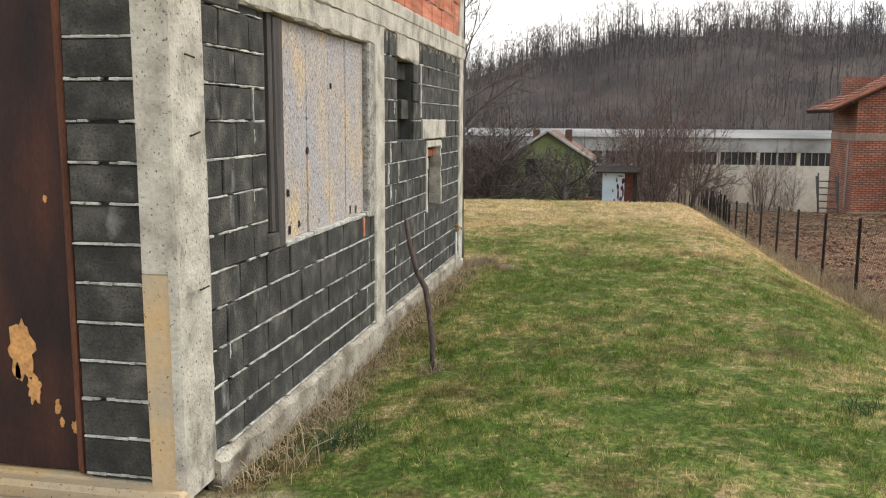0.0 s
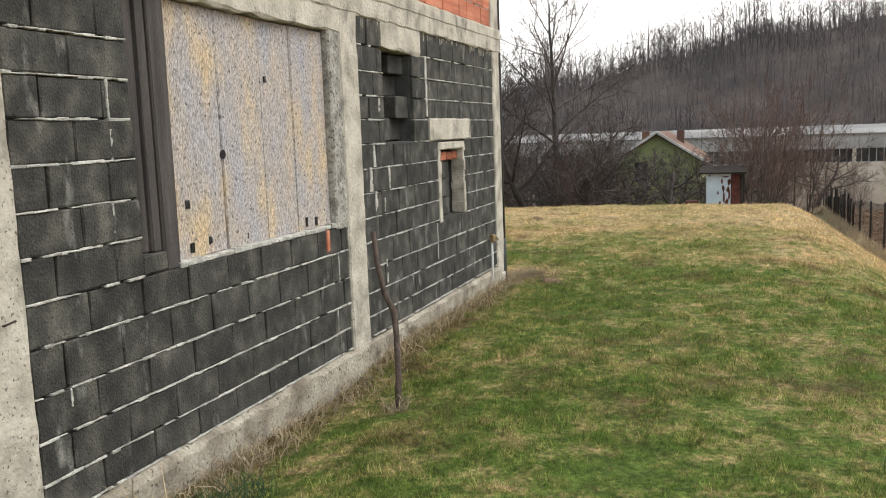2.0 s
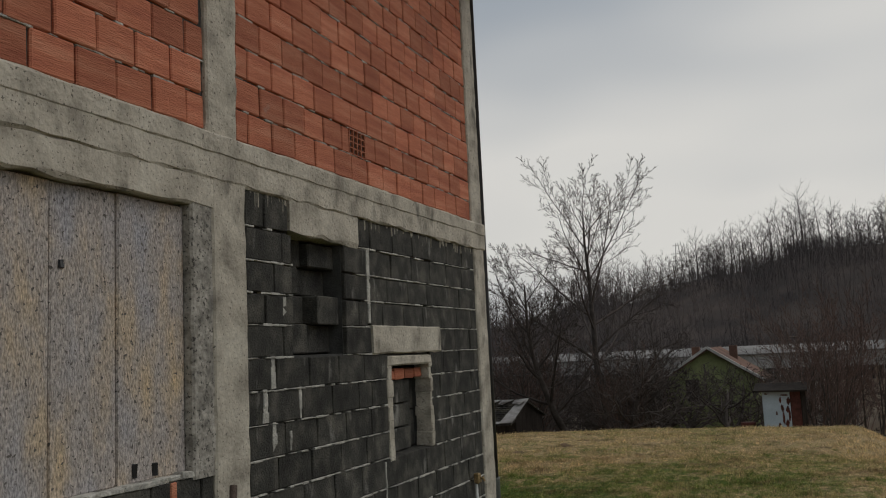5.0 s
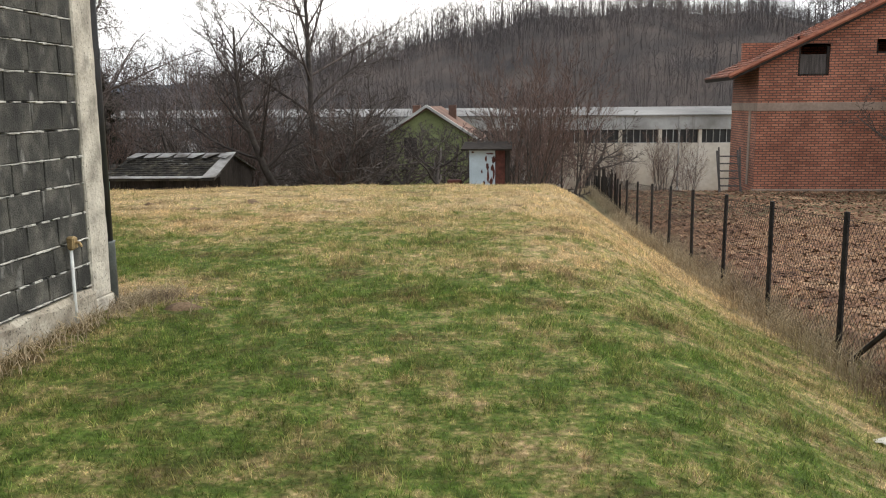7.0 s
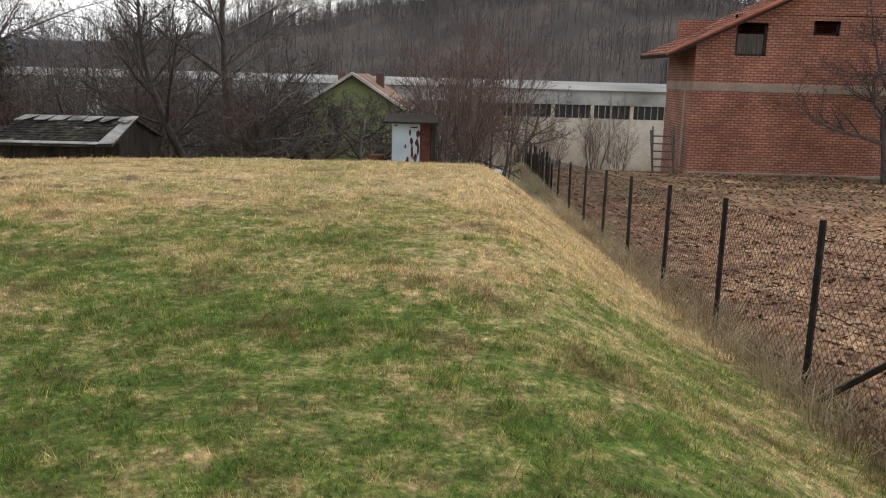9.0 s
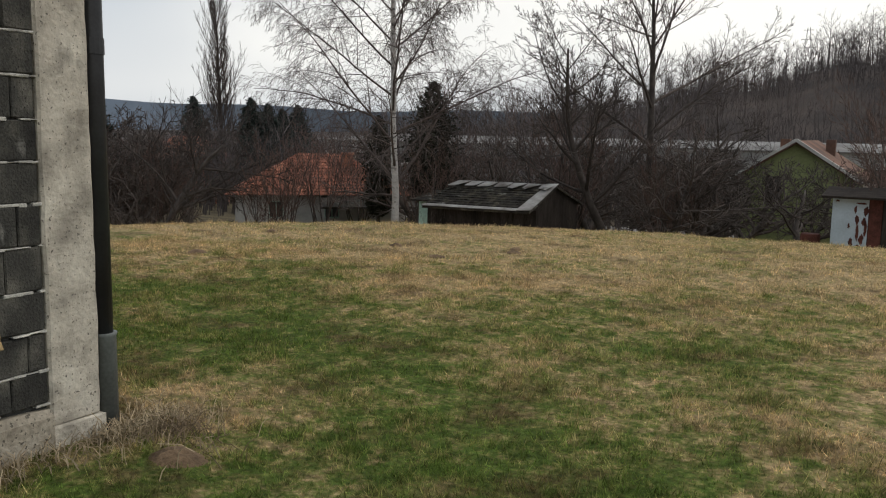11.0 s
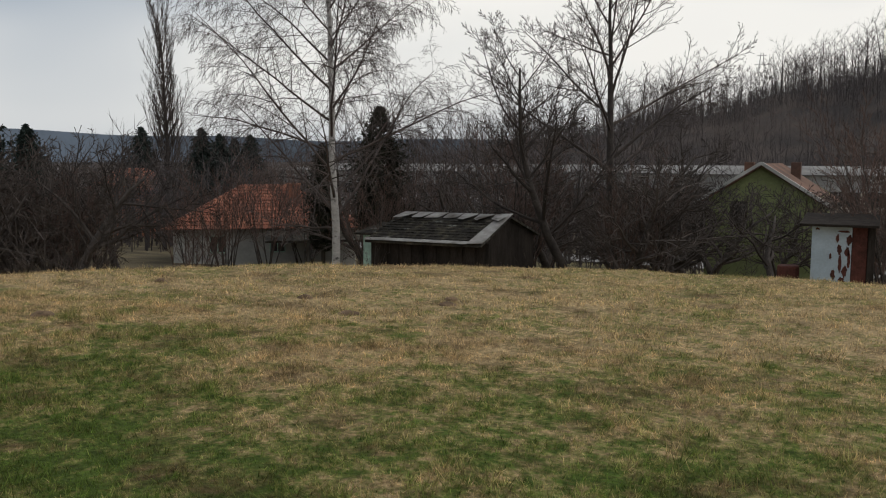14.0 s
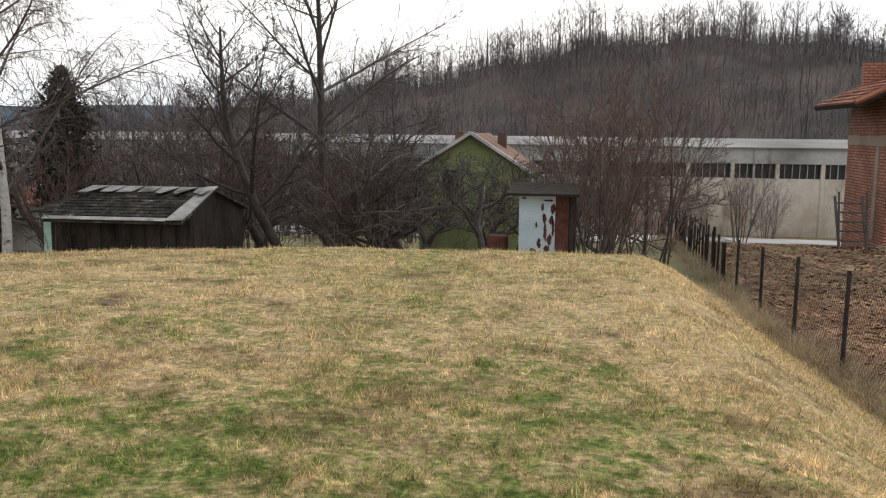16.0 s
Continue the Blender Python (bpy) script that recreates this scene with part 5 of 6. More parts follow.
# outhouse on the crest
wc = thing("outhouse", "small tin outhouse with pale blue paint peeling off red rust", "shed")
wz = gz(2.2, 26.3) - 0.1
part("wall", Build().cbox(1.70, 2.44, 26.30, 26.34, wz, 0.27, 0.01), M["shed_blue"], wc, "pale blue painted sheet")
part("wall", Build().cbox(2.445, 2.72, 26.305, 26.345, wz, 0.27, 0.01), M["shed_rust"], wc, "red rusted sheet")
part("wall", Build().cbox(2.73, 2.86, 26.29, 26.36, wz, 0.25, 0.01), M["old_wood"], wc)
part("wall", Build().box(1.70, 1.74, 26.34, 27.4, wz, 0.27).box(2.72, 2.76, 26.36, 27.4, wz, 0.27).box(1.70, 2.76, 27.36, 27.4, wz, 0.27), M["old_wood"], wc)
part("roof", slab([(1.48, 26.05, 0.31), (2.92, 26.05, 0.31), (2.92, 27.6, 0.45), (1.48, 27.6, 0.45)], 0.05), M["old_wood"], wc, "black felt roof")


def blotch(cx, cz, w, h, y, seed):
    r = random.Random(seed)
    pts = [(cx + math.cos(2 * math.pi * i / 18) * w * r.uniform(0.55, 1.1), y, cz + math.sin(2 * math.pi * i / 18) * h * r.uniform(0.55, 1.1)) for i in range(18)]
    return Build().add(pts + [(p[0], y + 0.006, p[2]) for p in pts], [tuple(range(18))] + [(i, i + 18, (i + 1) % 18 + 18, (i + 1) % 18) for i in range(18)])


for i, (x, z, w, h) in enumerate(((2.22, -0.2, 0.05, 0.12), (2.24, -0.5, 0.04, 0.2), (2.40, 0.0, 0.06, 0.14), (2.12, -0.72, 0.05, 0.12), (2.33, -0.65, 0.06, 0.15), (2.40, -0.4, 0.04, 0.2), (2.30, 0.16, 0.12, 0.03), (2.0, -0.9, 0.08, 0.08), (2.18, 0.02, 0.035, 0.1), (2.06, -0.35, 0.03, 0.07), (2.36, -0.25, 0.05, 0.12), (2.28, -0.85, 0.07, 0.1), (2.15, -0.95, 0.06, 0.05), (1.8, 0.2, 0.05, 0.03))):
    part("rust_patch", blotch(x, z, w, h, 26.293, 300 + i), M["shed_rust"], wc)
red_bin = thing("red_drum", "rusty red drum beside the outhouse", "drum", at=on(1.25, 26.6))
part("drum", Build().tube([(0, 0, 0), (0, 0, 0.02), (0, 0, 0.9), (0, 0, 0.92)], [0.2, 0.22, 0.22, 0.2], 12), M["shed_rust"], red_bin)

# old barn
bn = thing("old_barn", "low blackened barn with a mossy slipping roof and pale sheets", "barn")
bx0, bx1, by0, by1 = -10.2, -6.55, 28.45, 32.2
bz = gz(-8, 28.3) - 0.2
part("wall", Build().box(bx0, bx1 - 0.05, by0, by0 + 0.08, bz, -0.62), M["old_wood"], bn)
part("wall", Build().add([(bx1 - 0.1, by0, bz), (bx1 - 0.1, by1, bz), (bx1 - 0.1, by1, -0.66), (bx1 - 0.1, (by0 + by1) / 2, -0.12), (bx1 - 0.1, by0, -0.66)]
     + [(bx1 - 0.18, by0, bz), (bx1 - 0.18, by1, bz), (bx1 - 0.18, by1, -0.66), (bx1 - 0.18, (by0 + by1) / 2, -0.12), (bx1 - 0.18, by0, -0.66)],
     [(0, 1, 2, 3, 4), (9, 8, 7, 6, 5), (0, 4, 9, 5), (1, 6, 7, 2)]), M["old_wood"], bn)
for i in range(9):
    x = bx0 + 0.2 + i * 0.4
    part("board", Build().cbox(x, x + 0.34, by0 - 0.03, by0 - 0.004, bz, -0.68, 0.006, 0.006, rng), M["old_wood"], bn)
part("roof", slab([(bx0, 28.1, -0.74), (bx1, 28.1, -0.72), (bx1, 30.2, -0.05), (bx0, 30.2, -0.10)], 0.06), M["slate"], bn)
part("roof", slab([(bx0, 32.5, -0.74), (bx1, 32.5, -0.72), (bx1, 30.2, -0.05), (bx0, 30.2, -0.10)], 0.06), M["slate"], bn)
part("shingles", tiled(Build(), (bx0, 28.15, -0.72), (bx1 - 0.5, 28.15, -0.70), (bx1 - 0.4, 29.8, -0.17), (bx0, 29.8, -0.2), 9, 22, 0.03), M["slate"], bn)
for i in range(7):
    x = bx0 + 0.15 + i * 0.5
    part("ridge_sheet", slab([(x, 29.75 + rng.uniform(-0.45, 0.2), -0.13), (x + rng.uniform(0.25, 0.47), 29.75 + rng.uniform(-0.45, 0.2), -0.125), (x + 0.47, 30.22, -0.005), (x, 30.22, -0.01)], 0.015), M["sheet"], bn, "pale metal sheet")
part("verge_sheet", slab([(bx1 - 0.42, 28.08, -0.672), (bx1 + 0.05, 28.08, -0.655), (bx1 + 0.05, 30.2, 0.03), (bx1 - 0.30, 30.2, 0.012)], 0.015), M["sheet"], bn, "pale metal sheet")
part("eave_sheet", slab([(bx0, 28.04, -0.70), (bx1 - 0.4, 28.04, -0.685), (bx1 - 0.4, 28.22, -0.63), (bx0, 28.22, -0.645)], 0.012), M["sheet"], bn, "pale metal strip")
part("hoop", Build().tube([(-6.75 + 0.62 * math.cos(a) - 0.3, 28.0, bz + (0.75 - bz) * 0.0 + 1.18 * math.sin(a)) for a in np.linspace(0.35, math.pi, 14)], [0.018] * 14, 5), M["post"], bn, "dark bent pipe hoop")
ts = thing("turquoise_hut", "small pale turquoise hut beside the barn", "hut")
part("wall", Build().cbox(-11.6, -10.35, 30.2, 31.6, gz(-11, 30.5) - 0.2, -0.72, 0.02), M["turquoise"], ts)
part("roof", slab([(-11.8, 30.0, -0.72), (-10.2, 30.0, -0.72), (-10.2, 31.8, -0.5), (-11.8, 31.8, -0.5)], 0.06), M["slate"], ts)


# hipped houses on the left
def hipped(name, label, x, y, rz, w, d, base, eave, top, wall_mat, roof_mat, ridge=0.4, over=0.4, rows=12, cols=20, chimneys=()):
    h = thing(name, label, "house", at=(x, y, 0), rz=rz)
    part("wall", Build().cbox(-w / 2, w / 2, -d / 2, d / 2, base, eave, 0.02), M[wall_mat], h)
    a, b = w / 2 + over, d / 2 + over
    r0, r1 = (-w / 2 * ridge, 0, top), (w / 2 * ridge, 0, top)
    c = [(-a, -b, eave - 0.1), (a, -b, eave - 0.1), (a, b, eave - 0.1), (-a, b, eave - 0.1)]
    part("roof", Build().add(c + [r0, r1], [(0, 1, 5, 4), (1, 2, 5), (2, 3, 4, 5), (3, 0, 4), (3, 2, 1, 0)]), M[roof_mat], h)
    part("tiles", tiled(Build(), c[0], c[1], r1, r0, rows, cols), M[roof_mat], h)
    part("tiles", tiled(Build(), c[1], c[2], r1, r1, rows, cols), M[roof_mat], h)
    part("tiles", tiled(Build(), c[3], c[0], r0, r0, rows, cols), M[roof_mat], h)
    for cx, cy, ct in chimneys:
        part("chimney", Build().cbox(cx - 0.3, cx + 0.3, cy - 0.3, cy + 0.3, eave, ct, 0.02).cbox(cx - 0.36, cx + 0.36, cy - 0.36, cy + 0.36, ct - 0.12, ct, 0.02), M["house_brick"], h)
    return h


bx, by = -39.1, 25.8
big = hipped("plastered_house", "two-storey plastered house with an old brown hipped tile roof", bx, by, 62, 10.5, 8.0, -3.2, 2.55, 4.68, "render_white", "tile_old", 0.3, 0.5, 13, 24, ((2.3, -1.2, 4.45), (-3.2, 0.5, 4.6)))
for wx in (-3.2, -0.4, 2.6):
    window(big, wx - 0.55, wx + 0.55, -4.0, 0.2, 1.4)
    window(big, wx - 0.5, wx + 0.5, -4.0, -2.4, -1.2)
part("porch_roof", slab([(-5.5, -6.0, -0.35), (5.5, -6.0, -0.35), (5.5, -3.9, 0.0), (-5.5, -3.9, 0.0)], 0.12), M["slate"], big, "dark lean-to roof")
part("flue", Build().cbox(2.15, 2.45, -1.35, -1.05, 4.4, 5.15, 0.02), M["render_white"], big)
rx, ry = at_az(-38.6, 46)
low = hipped("tiled_house", "low house with a dull red hipped tile roof", rx, ry, 38, 8.6, 6.5, -4.6, -1.65, 0.25, "render_white", "tile_red", 0.28, 0.5, 13, 26, ((1.4, -1.0, 0.35),))
window(low, -2.6, -1.9, -3.25, -2.9, -2.1, 1, "turquoise")
window(low, 0.2, 0.9, -3.25, -2.9, -2.1, 1, "turquoise")
part("porch_roof", slab([(0.0, -5.6, -2.15), (4.6, -5.6, -2.15), (4.6, -3.4, -1.8), (0.0, -3.4, -1.8)], 0.1), M["slate"], low, "dark lean-to roof")
rx, ry = at_az(-46.8, 92)
hipped("tiled_house", "distant house with a red tile roof among trees", rx, ry, 40, 8, 7, -7, -1.4, 0.6, "house_brick", "tile_red", 0.3, 0.5, 8, 14)
rx, ry = at_az(-29.5, 84)
hipped("long_shed", "distant long pale shed roof among trees", rx, ry, 22, 22, 7, -7, -2.7, -1.6, "render_white", "sheet", 0.8, 0.3, 4, 20)

# factory hall
fac = thing("factory_hall", "long stained factory hall with white parapet and strip windows", "factory")
fx0, fx1, fy, bay = -66.0, 38.0, 95.0, 4.12
part("wall", Build().box(fx0, fx1, fy, fy + 22, -9.5, -2.72), M["factory_wall"], fac)
part("parapet", Build().cbox(fx0, fx1, fy - 0.15, fy + 22, -1.32, 0.22, 0.03), M["factory_band"], fac, "white stained parapet")
part("roof", slab([(fx0, fy - 0.5, 0.25), (fx1, fy - 0.5, 0.25), (fx1, fy + 12, 1.0), (fx0, fy + 12, 1.0)], 0.12), M["factory_roof"], fac)
part("window_back", Build().box(fx0, fx1, fy + 0.5, fy + 1, -2.9, -1.2), M["dark_glass"], fac)
k = 0
x = fx0 + 1.0
while x < fx1 - bay:
    part("pilaster", Build().cbox(x - 0.18, x + 0.18, fy - 0.12, fy + 0.4, -8.5, -1.3, 0.02), M["factory_wall"], fac)
    wn_ = new("window")
    wn_.parent = fac
    b = Build()
    for i in range(1, 6):
        b.box(x + bay * i / 6 - 0.035, x + bay * i / 6 + 0.035, fy + 0.1, fy + 0.2, -2.72, -1.32)
    b.box(x + 0.18, x + bay - 0.18, fy + 0.1, fy + 0.2, -2.78, -2.68)
    part("window_frame", b, M["factory_band"], wn_)
    x += bay
for x in (7.0, 19.3):
    part("downpipe", Build().tube([(x, fy - 0.25, -8), (x, fy - 0.25, 0)], [0.09, 0.09], 6), M["sheet"], fac)
road = Build()
xs = np.linspace(-45, 45, 60)
for x in xs:
    for y in (70.0, 74.5):
        road.v.append((x, y, max(gz(x, 70.0), gz(x, 74.5)) + 0.12))
road.f = [(2 * i, 2 * i + 2, 2 * i + 3, 2 * i + 1) for i in range(len(xs) - 1)]
tagged(part("road", road, M["road"]), "pale narrow road on the valley floor", "road", kind="structure")

# brick house beyond the fence
def brickwork():
    m = material("brickwork", (0.36, 0.15, 0.09), 0.9, scale=0.7, fine=10, vary=0.2)
    n, l = m.node_tree.nodes, m.node_tree.links
    b = n["Principled BSDF"]
    geo = n.new("ShaderNodeNewGeometry")
    sep, comb = n.new("ShaderNodeSeparateXYZ"), n.new("ShaderNodeCombineXYZ")
    add = n.new("ShaderNodeMath")
    l.new(geo.outputs["Position"], sep.inputs[0])
    l.new(sep.outputs[0], add.inputs[0])
    l.new(sep.outputs[1], add.inputs[1])
    l.new(add.outputs[0], comb.inputs[0])
    l.new(sep.outputs[2], comb.inputs[1])
    br = n.new("ShaderNodeTexBrick")
    br.inputs["Scale"].default_value = 1.0
    br.inputs["Brick Width"].default_value, br.inputs["Row Height"].default_value = 0.30, 0.105
    br.inputs["Mortar Size"].default_value = 0.02
    br.inputs["Color1"].default_value, br.inputs["Color2"].default_value = (0.40, 0.165, 0.10, 1), (0.27, 0.10, 0.062, 1)
    br.inputs["Mortar"].default_value = (0.10, 0.062, 0.048, 1)
    l.new(comb.outputs[0], br.inputs["Vector"])
    ns = n.new("ShaderNodeTexNoise")
    ns.inputs["Scale"].default_value, ns.inputs["Detail"].default_value = 0.8, 6
    l.new(geo.outputs["Position"], ns.inputs["Vector"])
    rg = n.new("ShaderNodeMapRange")
    rg.inputs[1].default_value, rg.inputs[2].default_value, rg.inputs[3].default_value, rg.inputs[4].default_value = 0.3, 0.7, 0.75, 1.3
    l.new(ns.outputs[0], rg.inputs[0])
    sc = n.new("ShaderNodeVectorMath")
    sc.operation = "SCALE"
    l.new(br.outputs[0], sc.inputs[0])
    l.new(rg.outputs[0], sc.inputs["Scale"])
    l.new(sc.outputs[0], b.inputs["Base Color"])
    return m


M["brickwork"] = brickwork()
bh = thing("brick_house", "unplastered orange brick house with red tiled gable roof", "house")
X0, X1, Y0, Y1 = 12.9, 26.0, 39.0, 43.5
ridge_x, slope, eave_x, eave_z = 19.6, 0.49, 11.65, 2.57
ez = eave_z + (X0 - eave_x) * slope - 0.2


def wall_strip(x0, x1, z0, z1):
    return Build().box(x0, x1, Y0, Y0 + 0.3, z0, z1)


holes = ((14.45, 15.7, 2.58, 3.87), (17.5, 18.55, 3.45, 4.02), (20.75, 22.7, 1.7, 4.15))
part("wall", wall_strip(X0, X1, -3.0, 1.15), M["brickwork"], bh)
part("ring_beam", Build().cbox(X0 - 0.03, X1, Y0 - 0.03, Y0 + 0.3, 1.15, 1.5, 0.02), M["house_band"], bh)
part("ring_beam", Build().cbox(X0 - 0.03, X0 + 0.3, Y0 + 0.31, Y1, 1.15, 1.5, 0.02), M["house_band"], bh)
prev = X0
up = Build()
for x0, x1, z0, z1 in holes:
    up.box(prev, x0, Y0, Y0 + 0.3, 1.5, 3.0 if prev < 14 else 4.2)
    up.box(x0, x1, Y0, Y0 + 0.3, 1.5, z0)
    up.box(x0, x1, Y0, Y0 + 0.3, z1, max(z1 + 0.02, 4.2))
    prev = x1
up.box(prev, X1, Y0, Y0 + 0.3, 1.5, 4.2)
for i in range(0, len(up.v), 8):
    part("wall", Build().add(up.v[i:i + 8], [(0, 2, 3, 1), (4, 5, 7, 6), (0, 1, 5, 4), (2, 6, 7, 3), (0, 4, 6, 2), (1, 3, 7, 5)]), M["brickwork"], bh)
def gable_piece(pts):
    k = len(pts)
    v = [(x, Y0 + 0.01, z) for x, z in pts] + [(x, Y0 + 0.29, z) for x, z in pts]
    return Build().add(v, [tuple(range(k)), tuple(range(2 * k - 1, k - 1, -1))] + [(i, i + k, (i + 1) % k + k, (i + 1) % k) for i in range(k)])


part("gable_wall", gable_piece([(X0, 3.0), (14.45, 3.0), (14.45, ez + (14.45 - X0) * slope), (X0, ez)]), M["brickwork"], bh)
part("gable_wall", gable_piece([(14.45, 3.875), (15.7, 3.875), (15.7, 4.2), (14.45, 4.2)]), M["brickwork"], bh)
part("gable_wall", gable_piece([(14.45, 4.2), (X1, 4.2), (X1, 4.3), (ridge_x, ez + (ridge_x - X0) * slope), (14.45, ez + (14.45 - X0) * slope)]), M["brickwork"], bh)
part("wall", Build().box(X0, X0 + 0.3, Y0 + 0.3, Y1, -3.0, 1.15).box(X0, X0 + 0.3, Y0 + 0.3, Y1, 1.5, ez), M["brickwork"], bh)
part("wall", Build().box(X0 + 0.3, X1, Y1 - 0.3, Y1, -3, 4.2).box(X1 - 0.3, X1, Y0 + 0.3, Y1 - 0.3, -3, 4.2), M["brickwork"], bh)
part("column", Build().cbox(X0 - 0.035, X0 + 0.02, Y0 + 0.9, Y0 + 1.25, -2.0, 1.15, 0.01), M["house_band"], bh)
part("footing", Build().cbox(X0 - 0.05, X1, Y0 - 0.06, Y0 + 0.2, -3.0, -2.1, 0.02), M["house_band"], bh, "brown footing strip")
for x0, x1, z0, z1 in holes:
    wn_ = new("window")
    wn_.parent = bh
    b = Build().box(x0, x0 + 0.1, Y0 + 0.08, Y0 + 0.2, z0, z1).box(x1 - 0.1, x1, Y0 + 0.08, Y0 + 0.2, z0, z1).box(x0, x1, Y0 + 0.08, Y0 + 0.2, z1 - 0.1, z1).box(x0, x1, Y0 + 0.08, Y0 + 0.2, z0, z0 + 0.08)
    part("window_frame", b, M["old_wood"], wn_)
part("shutter_board", Build().cbox(14.55, 15.6, Y0 + 0.14, Y0 + 0.19, 2.66, 3.45, 0.01), M["timber"], bh, "grey board in the window")
part("floor_slab", Build().box(X0 + 0.3, X1 - 0.3, Y0 + 0.3, Y1 - 0.3, 1.2, 1.45), M["house_band"], bh)
rz_ = eave_z + (ridge_x - eave_x) * slope
rp = [(eave_x, Y0 - 0.4, eave_z), (eave_x, Y1 + 0.3, eave_z), (ridge_x, Y1 + 0.3, rz_), (ridge_x, Y0 - 0.4, rz_)]
part("roof", slab(rp, 0.16), M["old_wood"], bh, "dark boarded roof underside")
part("tiles", tiled(Build(), rp[0], rp[1], rp[2], rp[3], 26, 24, 0.05), M["tile_red"], bh)
rp2 = [(2 * ridge_x - q[0], q[1], q[2]) for q in rp]
part("roof", slab(rp2, 0.16), M["tile_red"], bh)
part("barge_tiles", Build().tube([(eave_x - 0.05, Y0 - 0.42, eave_z + 0.02), (ridge_x, Y0 - 0.42, rz_ + 0.04)], [0.10, 0.10], 5), M["tile_red"], bh, "red barge tiles")
stair = thing("wooden_steps", "weathered wooden steps with a handrail at the brick house", "steps")
sz = gz(11.8, 39.0)
for i in range(5):
    part("tread", Build().cbox(11.45, 12.25, 38.6 + i * 0.16, 38.75 + i * 0.16, sz + 0.25 + i * 0.3, sz + 0.30 + i * 0.3, 0.006), M["timber"], stair)
for x in (11.42, 12.28):
    part("stringer", Build().tube([(x, 38.5, sz), (x, 39.4, sz + 1.7)], [0.05, 0.05], 4), M["timber"], stair)
    part("handrail_post", Build().tube([(x, 38.6, sz), (x - 0.1, 38.6, sz + 1.9)], [0.04, 0.035], 5), M["timber"], stair)

# ---- small things ----
for x, y in ((-1.37, 16.0), (-2.0, 14.93), (-3.07, 15.6), (-1.55, 16.45), (-4.6, 13.2), (-5.6, 15.8), (0.62, 7.95), (-7.2, 13.6)):
    mh = thing("molehill", "low brown molehill in the lawn", "molehill", "molehills", at=on(x, y))
    b = Build()
    nr, na = 4, 12
    b.v.append((0, 0, 0.045))
    r0 = rng.uniform(0.08, 0.16)
    for i in range(1, nr + 1):
        for k in range(na):
            a, q = 2 * math.pi * k / na, i / nr
            rr = r0 * q * rng.uniform(0.85, 1.15)
            b.v.append((rr * math.cos(a) * 1.3, rr * math.sin(a), 0.045 * (1 - q * q) * rng.uniform(0.7, 1.2) - 0.012 * (i == nr)))
    b.f = [(0, 1 + k, 1 + (k + 1) % na) for k in range(na)]
    for i in range(nr - 1):
        for k in range(na):
            b.f.append((1 + i * na + k, 1 + (i + 1) * na + k, 1 + (i + 1) * na + (k + 1) % na, 1 + i * na + (k + 1) % na))
    part("mound", b, M["soil"], mh, smooth=True)
pyl = thing("pylon", "distant steel lattice pylon on the wooded ridge", "pylon", at=(3 + 285 * math.sin(radians(-7.3)), 5 + 285 * math.cos(radians(-7.3)), 0))
pz = gz(3 + 285 * math.sin(radians(-7.3)), 5 + 285 * math.cos(radians(-7.3)))
for sx in (-1, 1):
    for sy in (-1, 1):
        part("leg", Build().tube([(sx * 1.6, sy * 1.6, pz), (sx * 0.3, sy * 0.3, 34)], [0.09, 0.06], 4), M["sheet"], pyl)
for z, w in ((28, 2.4), (30.5, 2.0), (33.2, 1.4)):
    part("cross_arm", Build().tube([(-w, 0, z), (w, 0, z)], [0.1, 0.1], 4), M["sheet"], pyl)
lit = thing("paper_scrap", "crumpled white paper scrap in the grass at the fence", "litter", at=(5.63, 7.06, gz(5.63, 7.06) + 0.02), rz=-25)
part("sheet", Build().add([(-0.08, -0.05, 0.0), (0.0, -0.06, 0.02), (0.10, -0.04, -0.02), (0.11, 0.03, 0.0), (0.02, 0.04, 0.03), (-0.07, 0.03, -0.01)]
     + [(-0.08, -0.05, -0.004), (0.0, -0.06, 0.016), (0.10, -0.04, -0.024), (0.11, 0.03, -0.004), (0.02, 0.04, 0.026), (-0.07, 0.03, -0.014)],
     [(0, 1, 4, 5), (1, 2, 3, 4), (11, 10, 7, 6), (10, 9, 8, 7)]), M["paper"], lit)
yt = thing("yellow_machine", "yellow garden machine frame by the orchard fence", "machine", at=on(*at_az(-59.0, 29.5)))
part("body", Build().cbox(-0.5, 0.5, -0.2, 0.2, 0.3, 0.75, 0.04), M["yellow"], yt)
for x in (-0.4, 0.4):
    part("wheel", Build().tube([(x, -0.3, 0.25), (x, 0.3, 0.25)], [0.25, 0.25], 12), M["post"], yt)
of = thing("orchard_fence", "thin dark wire fence on slim posts along the orchard", "fence")
for i in range(16):
    x, y = -15.5 + i * 1.0 - (i < 6) * 0.0, 0
    a_ = -70 + i * 3.6
    q = at_az(a_, 21.5 if a_ < -38 else 22.5)
    z = gz(*q)
    part("post", Build().tube([(q[0], q[1], z - 0.2), (q[0], q[1], z + 1.15)], [0.022, 0.02], 6), M["post"], of)


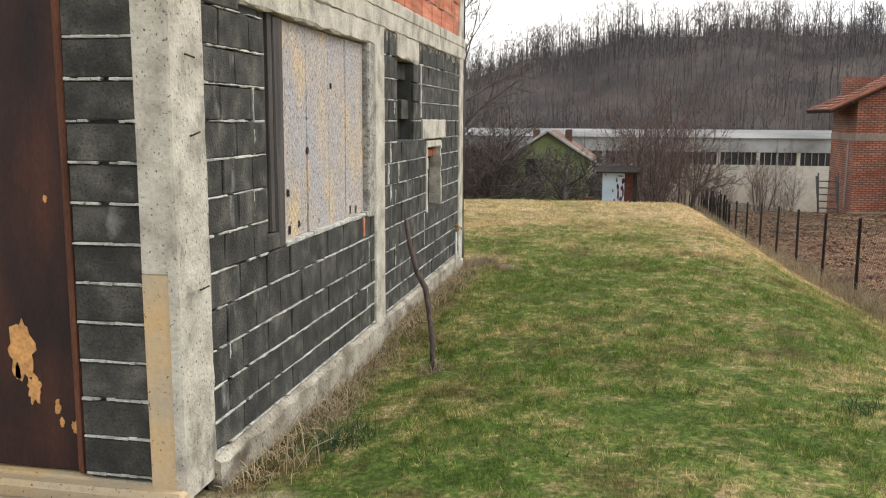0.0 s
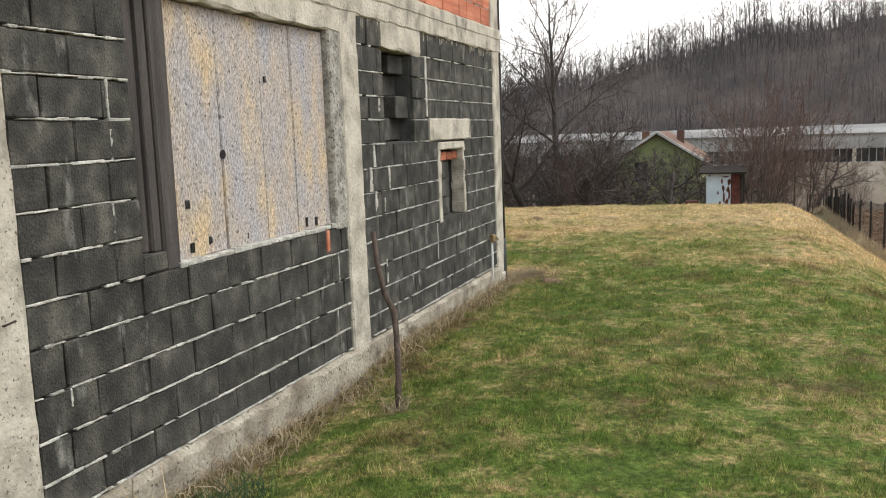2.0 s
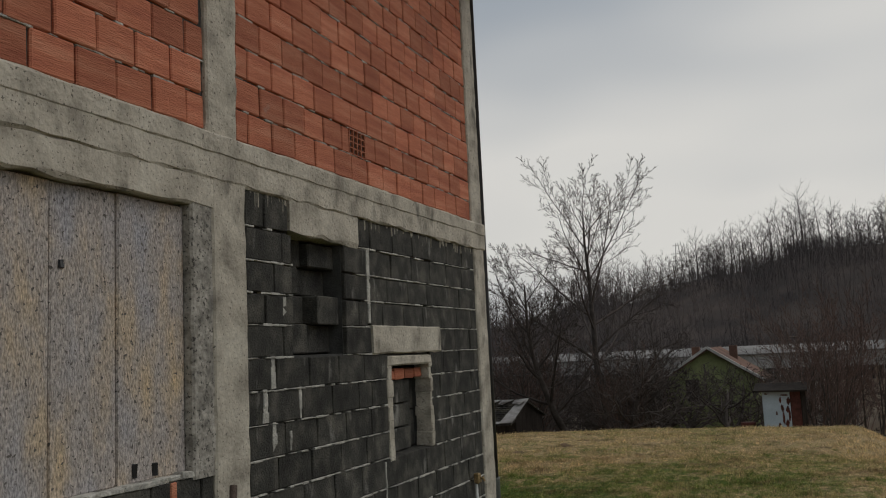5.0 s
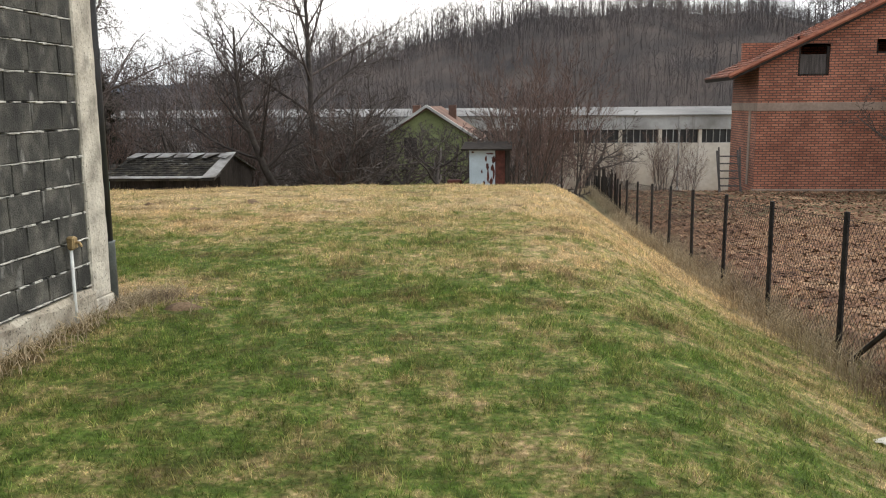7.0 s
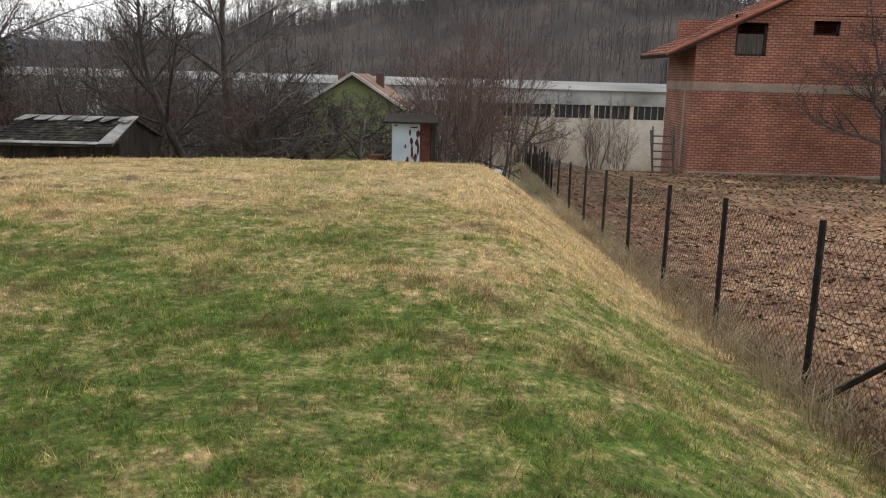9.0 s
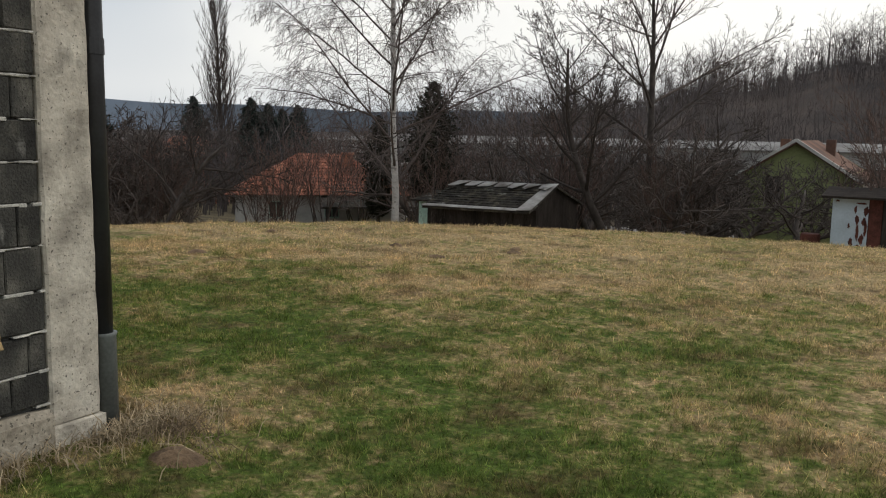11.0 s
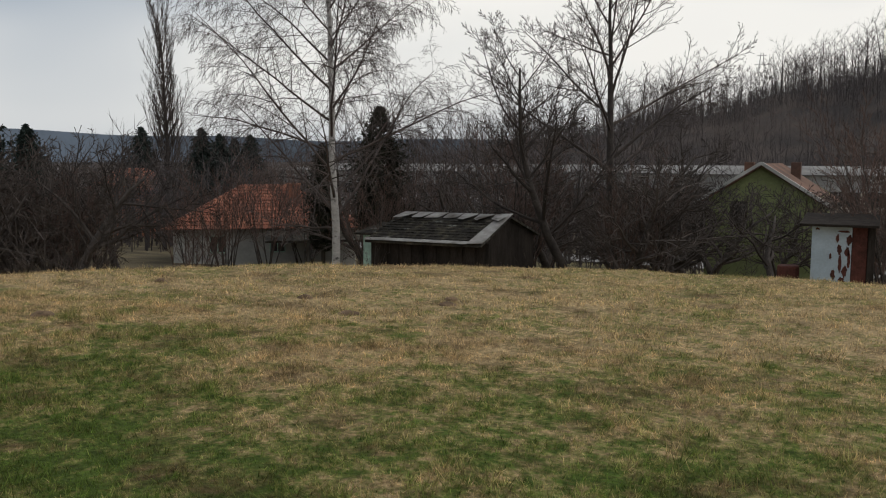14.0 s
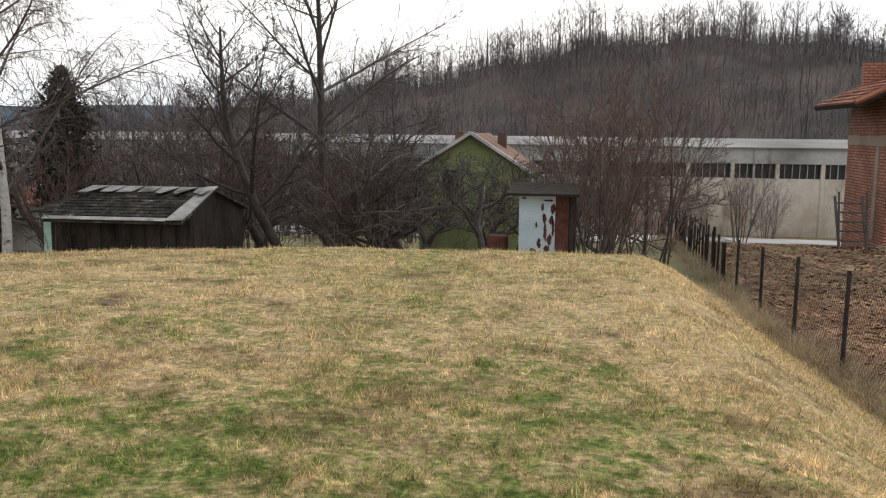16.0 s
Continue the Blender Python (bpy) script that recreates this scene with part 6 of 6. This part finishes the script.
def weeds(name, count, path, spread, size, label, seed, mat="straw", lean=0.45):
    """Dry stalks scattered round a line."""
    r = np.random.default_rng(seed)
    t = r.uniform(0, len(path) - 1.001, count)
    i = t.astype(int)
    p = np.array(path, float)
    q = p[i] + (p[i + 1] - p[i]) * (t - i)[:, None]
    x, y = q[:, 0] + r.normal(0, spread, count), q[:, 1] + r.normal(0, spread, count)
    inside = (x < 0.06) & (y < 8.12)
    x[inside] = 0.06 + np.abs(r.normal(0, 0.05, inside.sum()))
    b = Build()
    z = ground_z(x, y)
    for j in range(count):
        h = size * r.uniform(0.35, 1.2)
        a, l_ = r.uniform(0, 6.283), abs(r.normal(0, lean))
        d = Vector((math.cos(a) * l_, math.sin(a) * l_, 1)).normalized()
        m_ = Vector((x[j], y[j], z[j])) + d * h * 0.55
        e = m_ + (d + Vector((math.cos(a) * 0.5, math.sin(a) * 0.5, -0.35))).normalized() * h * 0.45
        w = 0.0022 + 0.0016 * r.random()
        b.tube([(x[j], y[j], z[j] - 0.01), m_, e], [w, w * 0.8, w * 0.4], 3, False)
    return tagged(part(name, b, M[mat]), label, "weeds", kind="stuff")


fp = [(fence_xy(y) - 0.12, y) for y in range(3, 48, 3)]
weeds("fence_weeds", 9500, fp, 0.17, 0.36, "grey dry weeds grown through the wire fence", 5)
weeds("fence_weeds", 2000, [(x + 0.25, y) for x, y in fp[:8]], 0.2, 0.48, "tall dry stalks behind the wire fence", 6)
weeds("wall_weeds", 2600, [(0.10, 0.2), (0.12, 3.0), (0.10, 5.5), (0.12, 8.0), (0.35, 8.3)], 0.12, 0.11, "dry weeds along the foot of the wall", 7, lean=0.9)
weeds("wall_weeds", 130, [(0.25, 1.2), (0.22, 2.2)], 0.09, 0.18, "brown dead weed clump by the wall", 8, lean=0.9)
weeds("wall_weeds", 70, [(0.12, 8.12), (0.4, 8.2), (0.7, 8.0)], 0.16, 0.20, "bent straw at the corner column", 9, lean=1.2)
clump = material("dark_green_weed", (0.04, 0.075, 0.03), 0.8, scale=2, fine=12, bump=0, vary=0.3, per_island=0.4)
M["clump"] = clump
weeds("green_weeds", 150, [(0.42, 0.85), (0.55, 1.15)], 0.09, 0.16, "dark green weed clump by the footing", 14, "clump", 0.8)
weeds("green_weeds", 60, [(3.6, 1.9), (3.75, 2.1)], 0.06, 0.10, "dark green grass tuft in the lawn", 15, "clump", 0.8)
weeds("straw_stalks", 9, [(0.36, 0.60), (0.44, 0.66)], 0.05, 0.42, "tall dry straw stalks by the wall", 16, "straw", 0.5)
weeds("stick_weeds", 70, [(0.66, 2.7), (0.74, 2.74)], 0.05, 0.13, "dry grass round the stick", 10, lean=0.9)


# leaf litter in the field
def litter(count, seed):
    r = np.random.default_rng(seed)
    x, y = r.uniform(6.7, 20, count), r.uniform(5, 40, count)
    z = ground_z(x, y) + 0.02
    a, s = r.uniform(0, 6.283, count), r.uniform(0.035, 0.13, count)
    t = r.normal(0, 0.5, count)
    v = np.empty((count, 3, 3))
    v[:, 0] = np.stack([x + np.cos(a) * s, y + np.sin(a) * s, z + t * s * 0.5], -1)
    v[:, 1] = np.stack([x + np.cos(a + 2.0) * s * 0.6, y + np.sin(a + 2.0) * s * 0.6, z + 0.01], -1)
    v[:, 2] = np.stack([x + np.cos(a + 4.2) * s * 0.6, y + np.sin(a + 4.2) * s * 0.6, z - t * s * 0.3 + 0.01], -1)
    me = bpy.data.meshes.new("leaf_litter")
    me.vertices.add(count * 3)
    me.vertices.foreach_set("co", v.ravel())
    me.loops.add(count * 3)
    me.loops.foreach_set("vertex_index", np.arange(count * 3))
    me.polygons.add(count)
    me.polygons.foreach_set("loop_start", np.arange(count) * 3)
    me.update(calc_edges=True)
    me.materials.append(material("dead_leaves", (0.20, 0.105, 0.06), 0.95, dark=(0.10, 0.05, 0.03), light=(0.34, 0.22, 0.13), scale=0.8, fine=9, bump=0, vary=0.3, per_island=0.5))
    tagged(new("leaf_litter", me), "brown dead leaves and stalks littering the field", "leaves", kind="stuff")


litter(60000, 12)
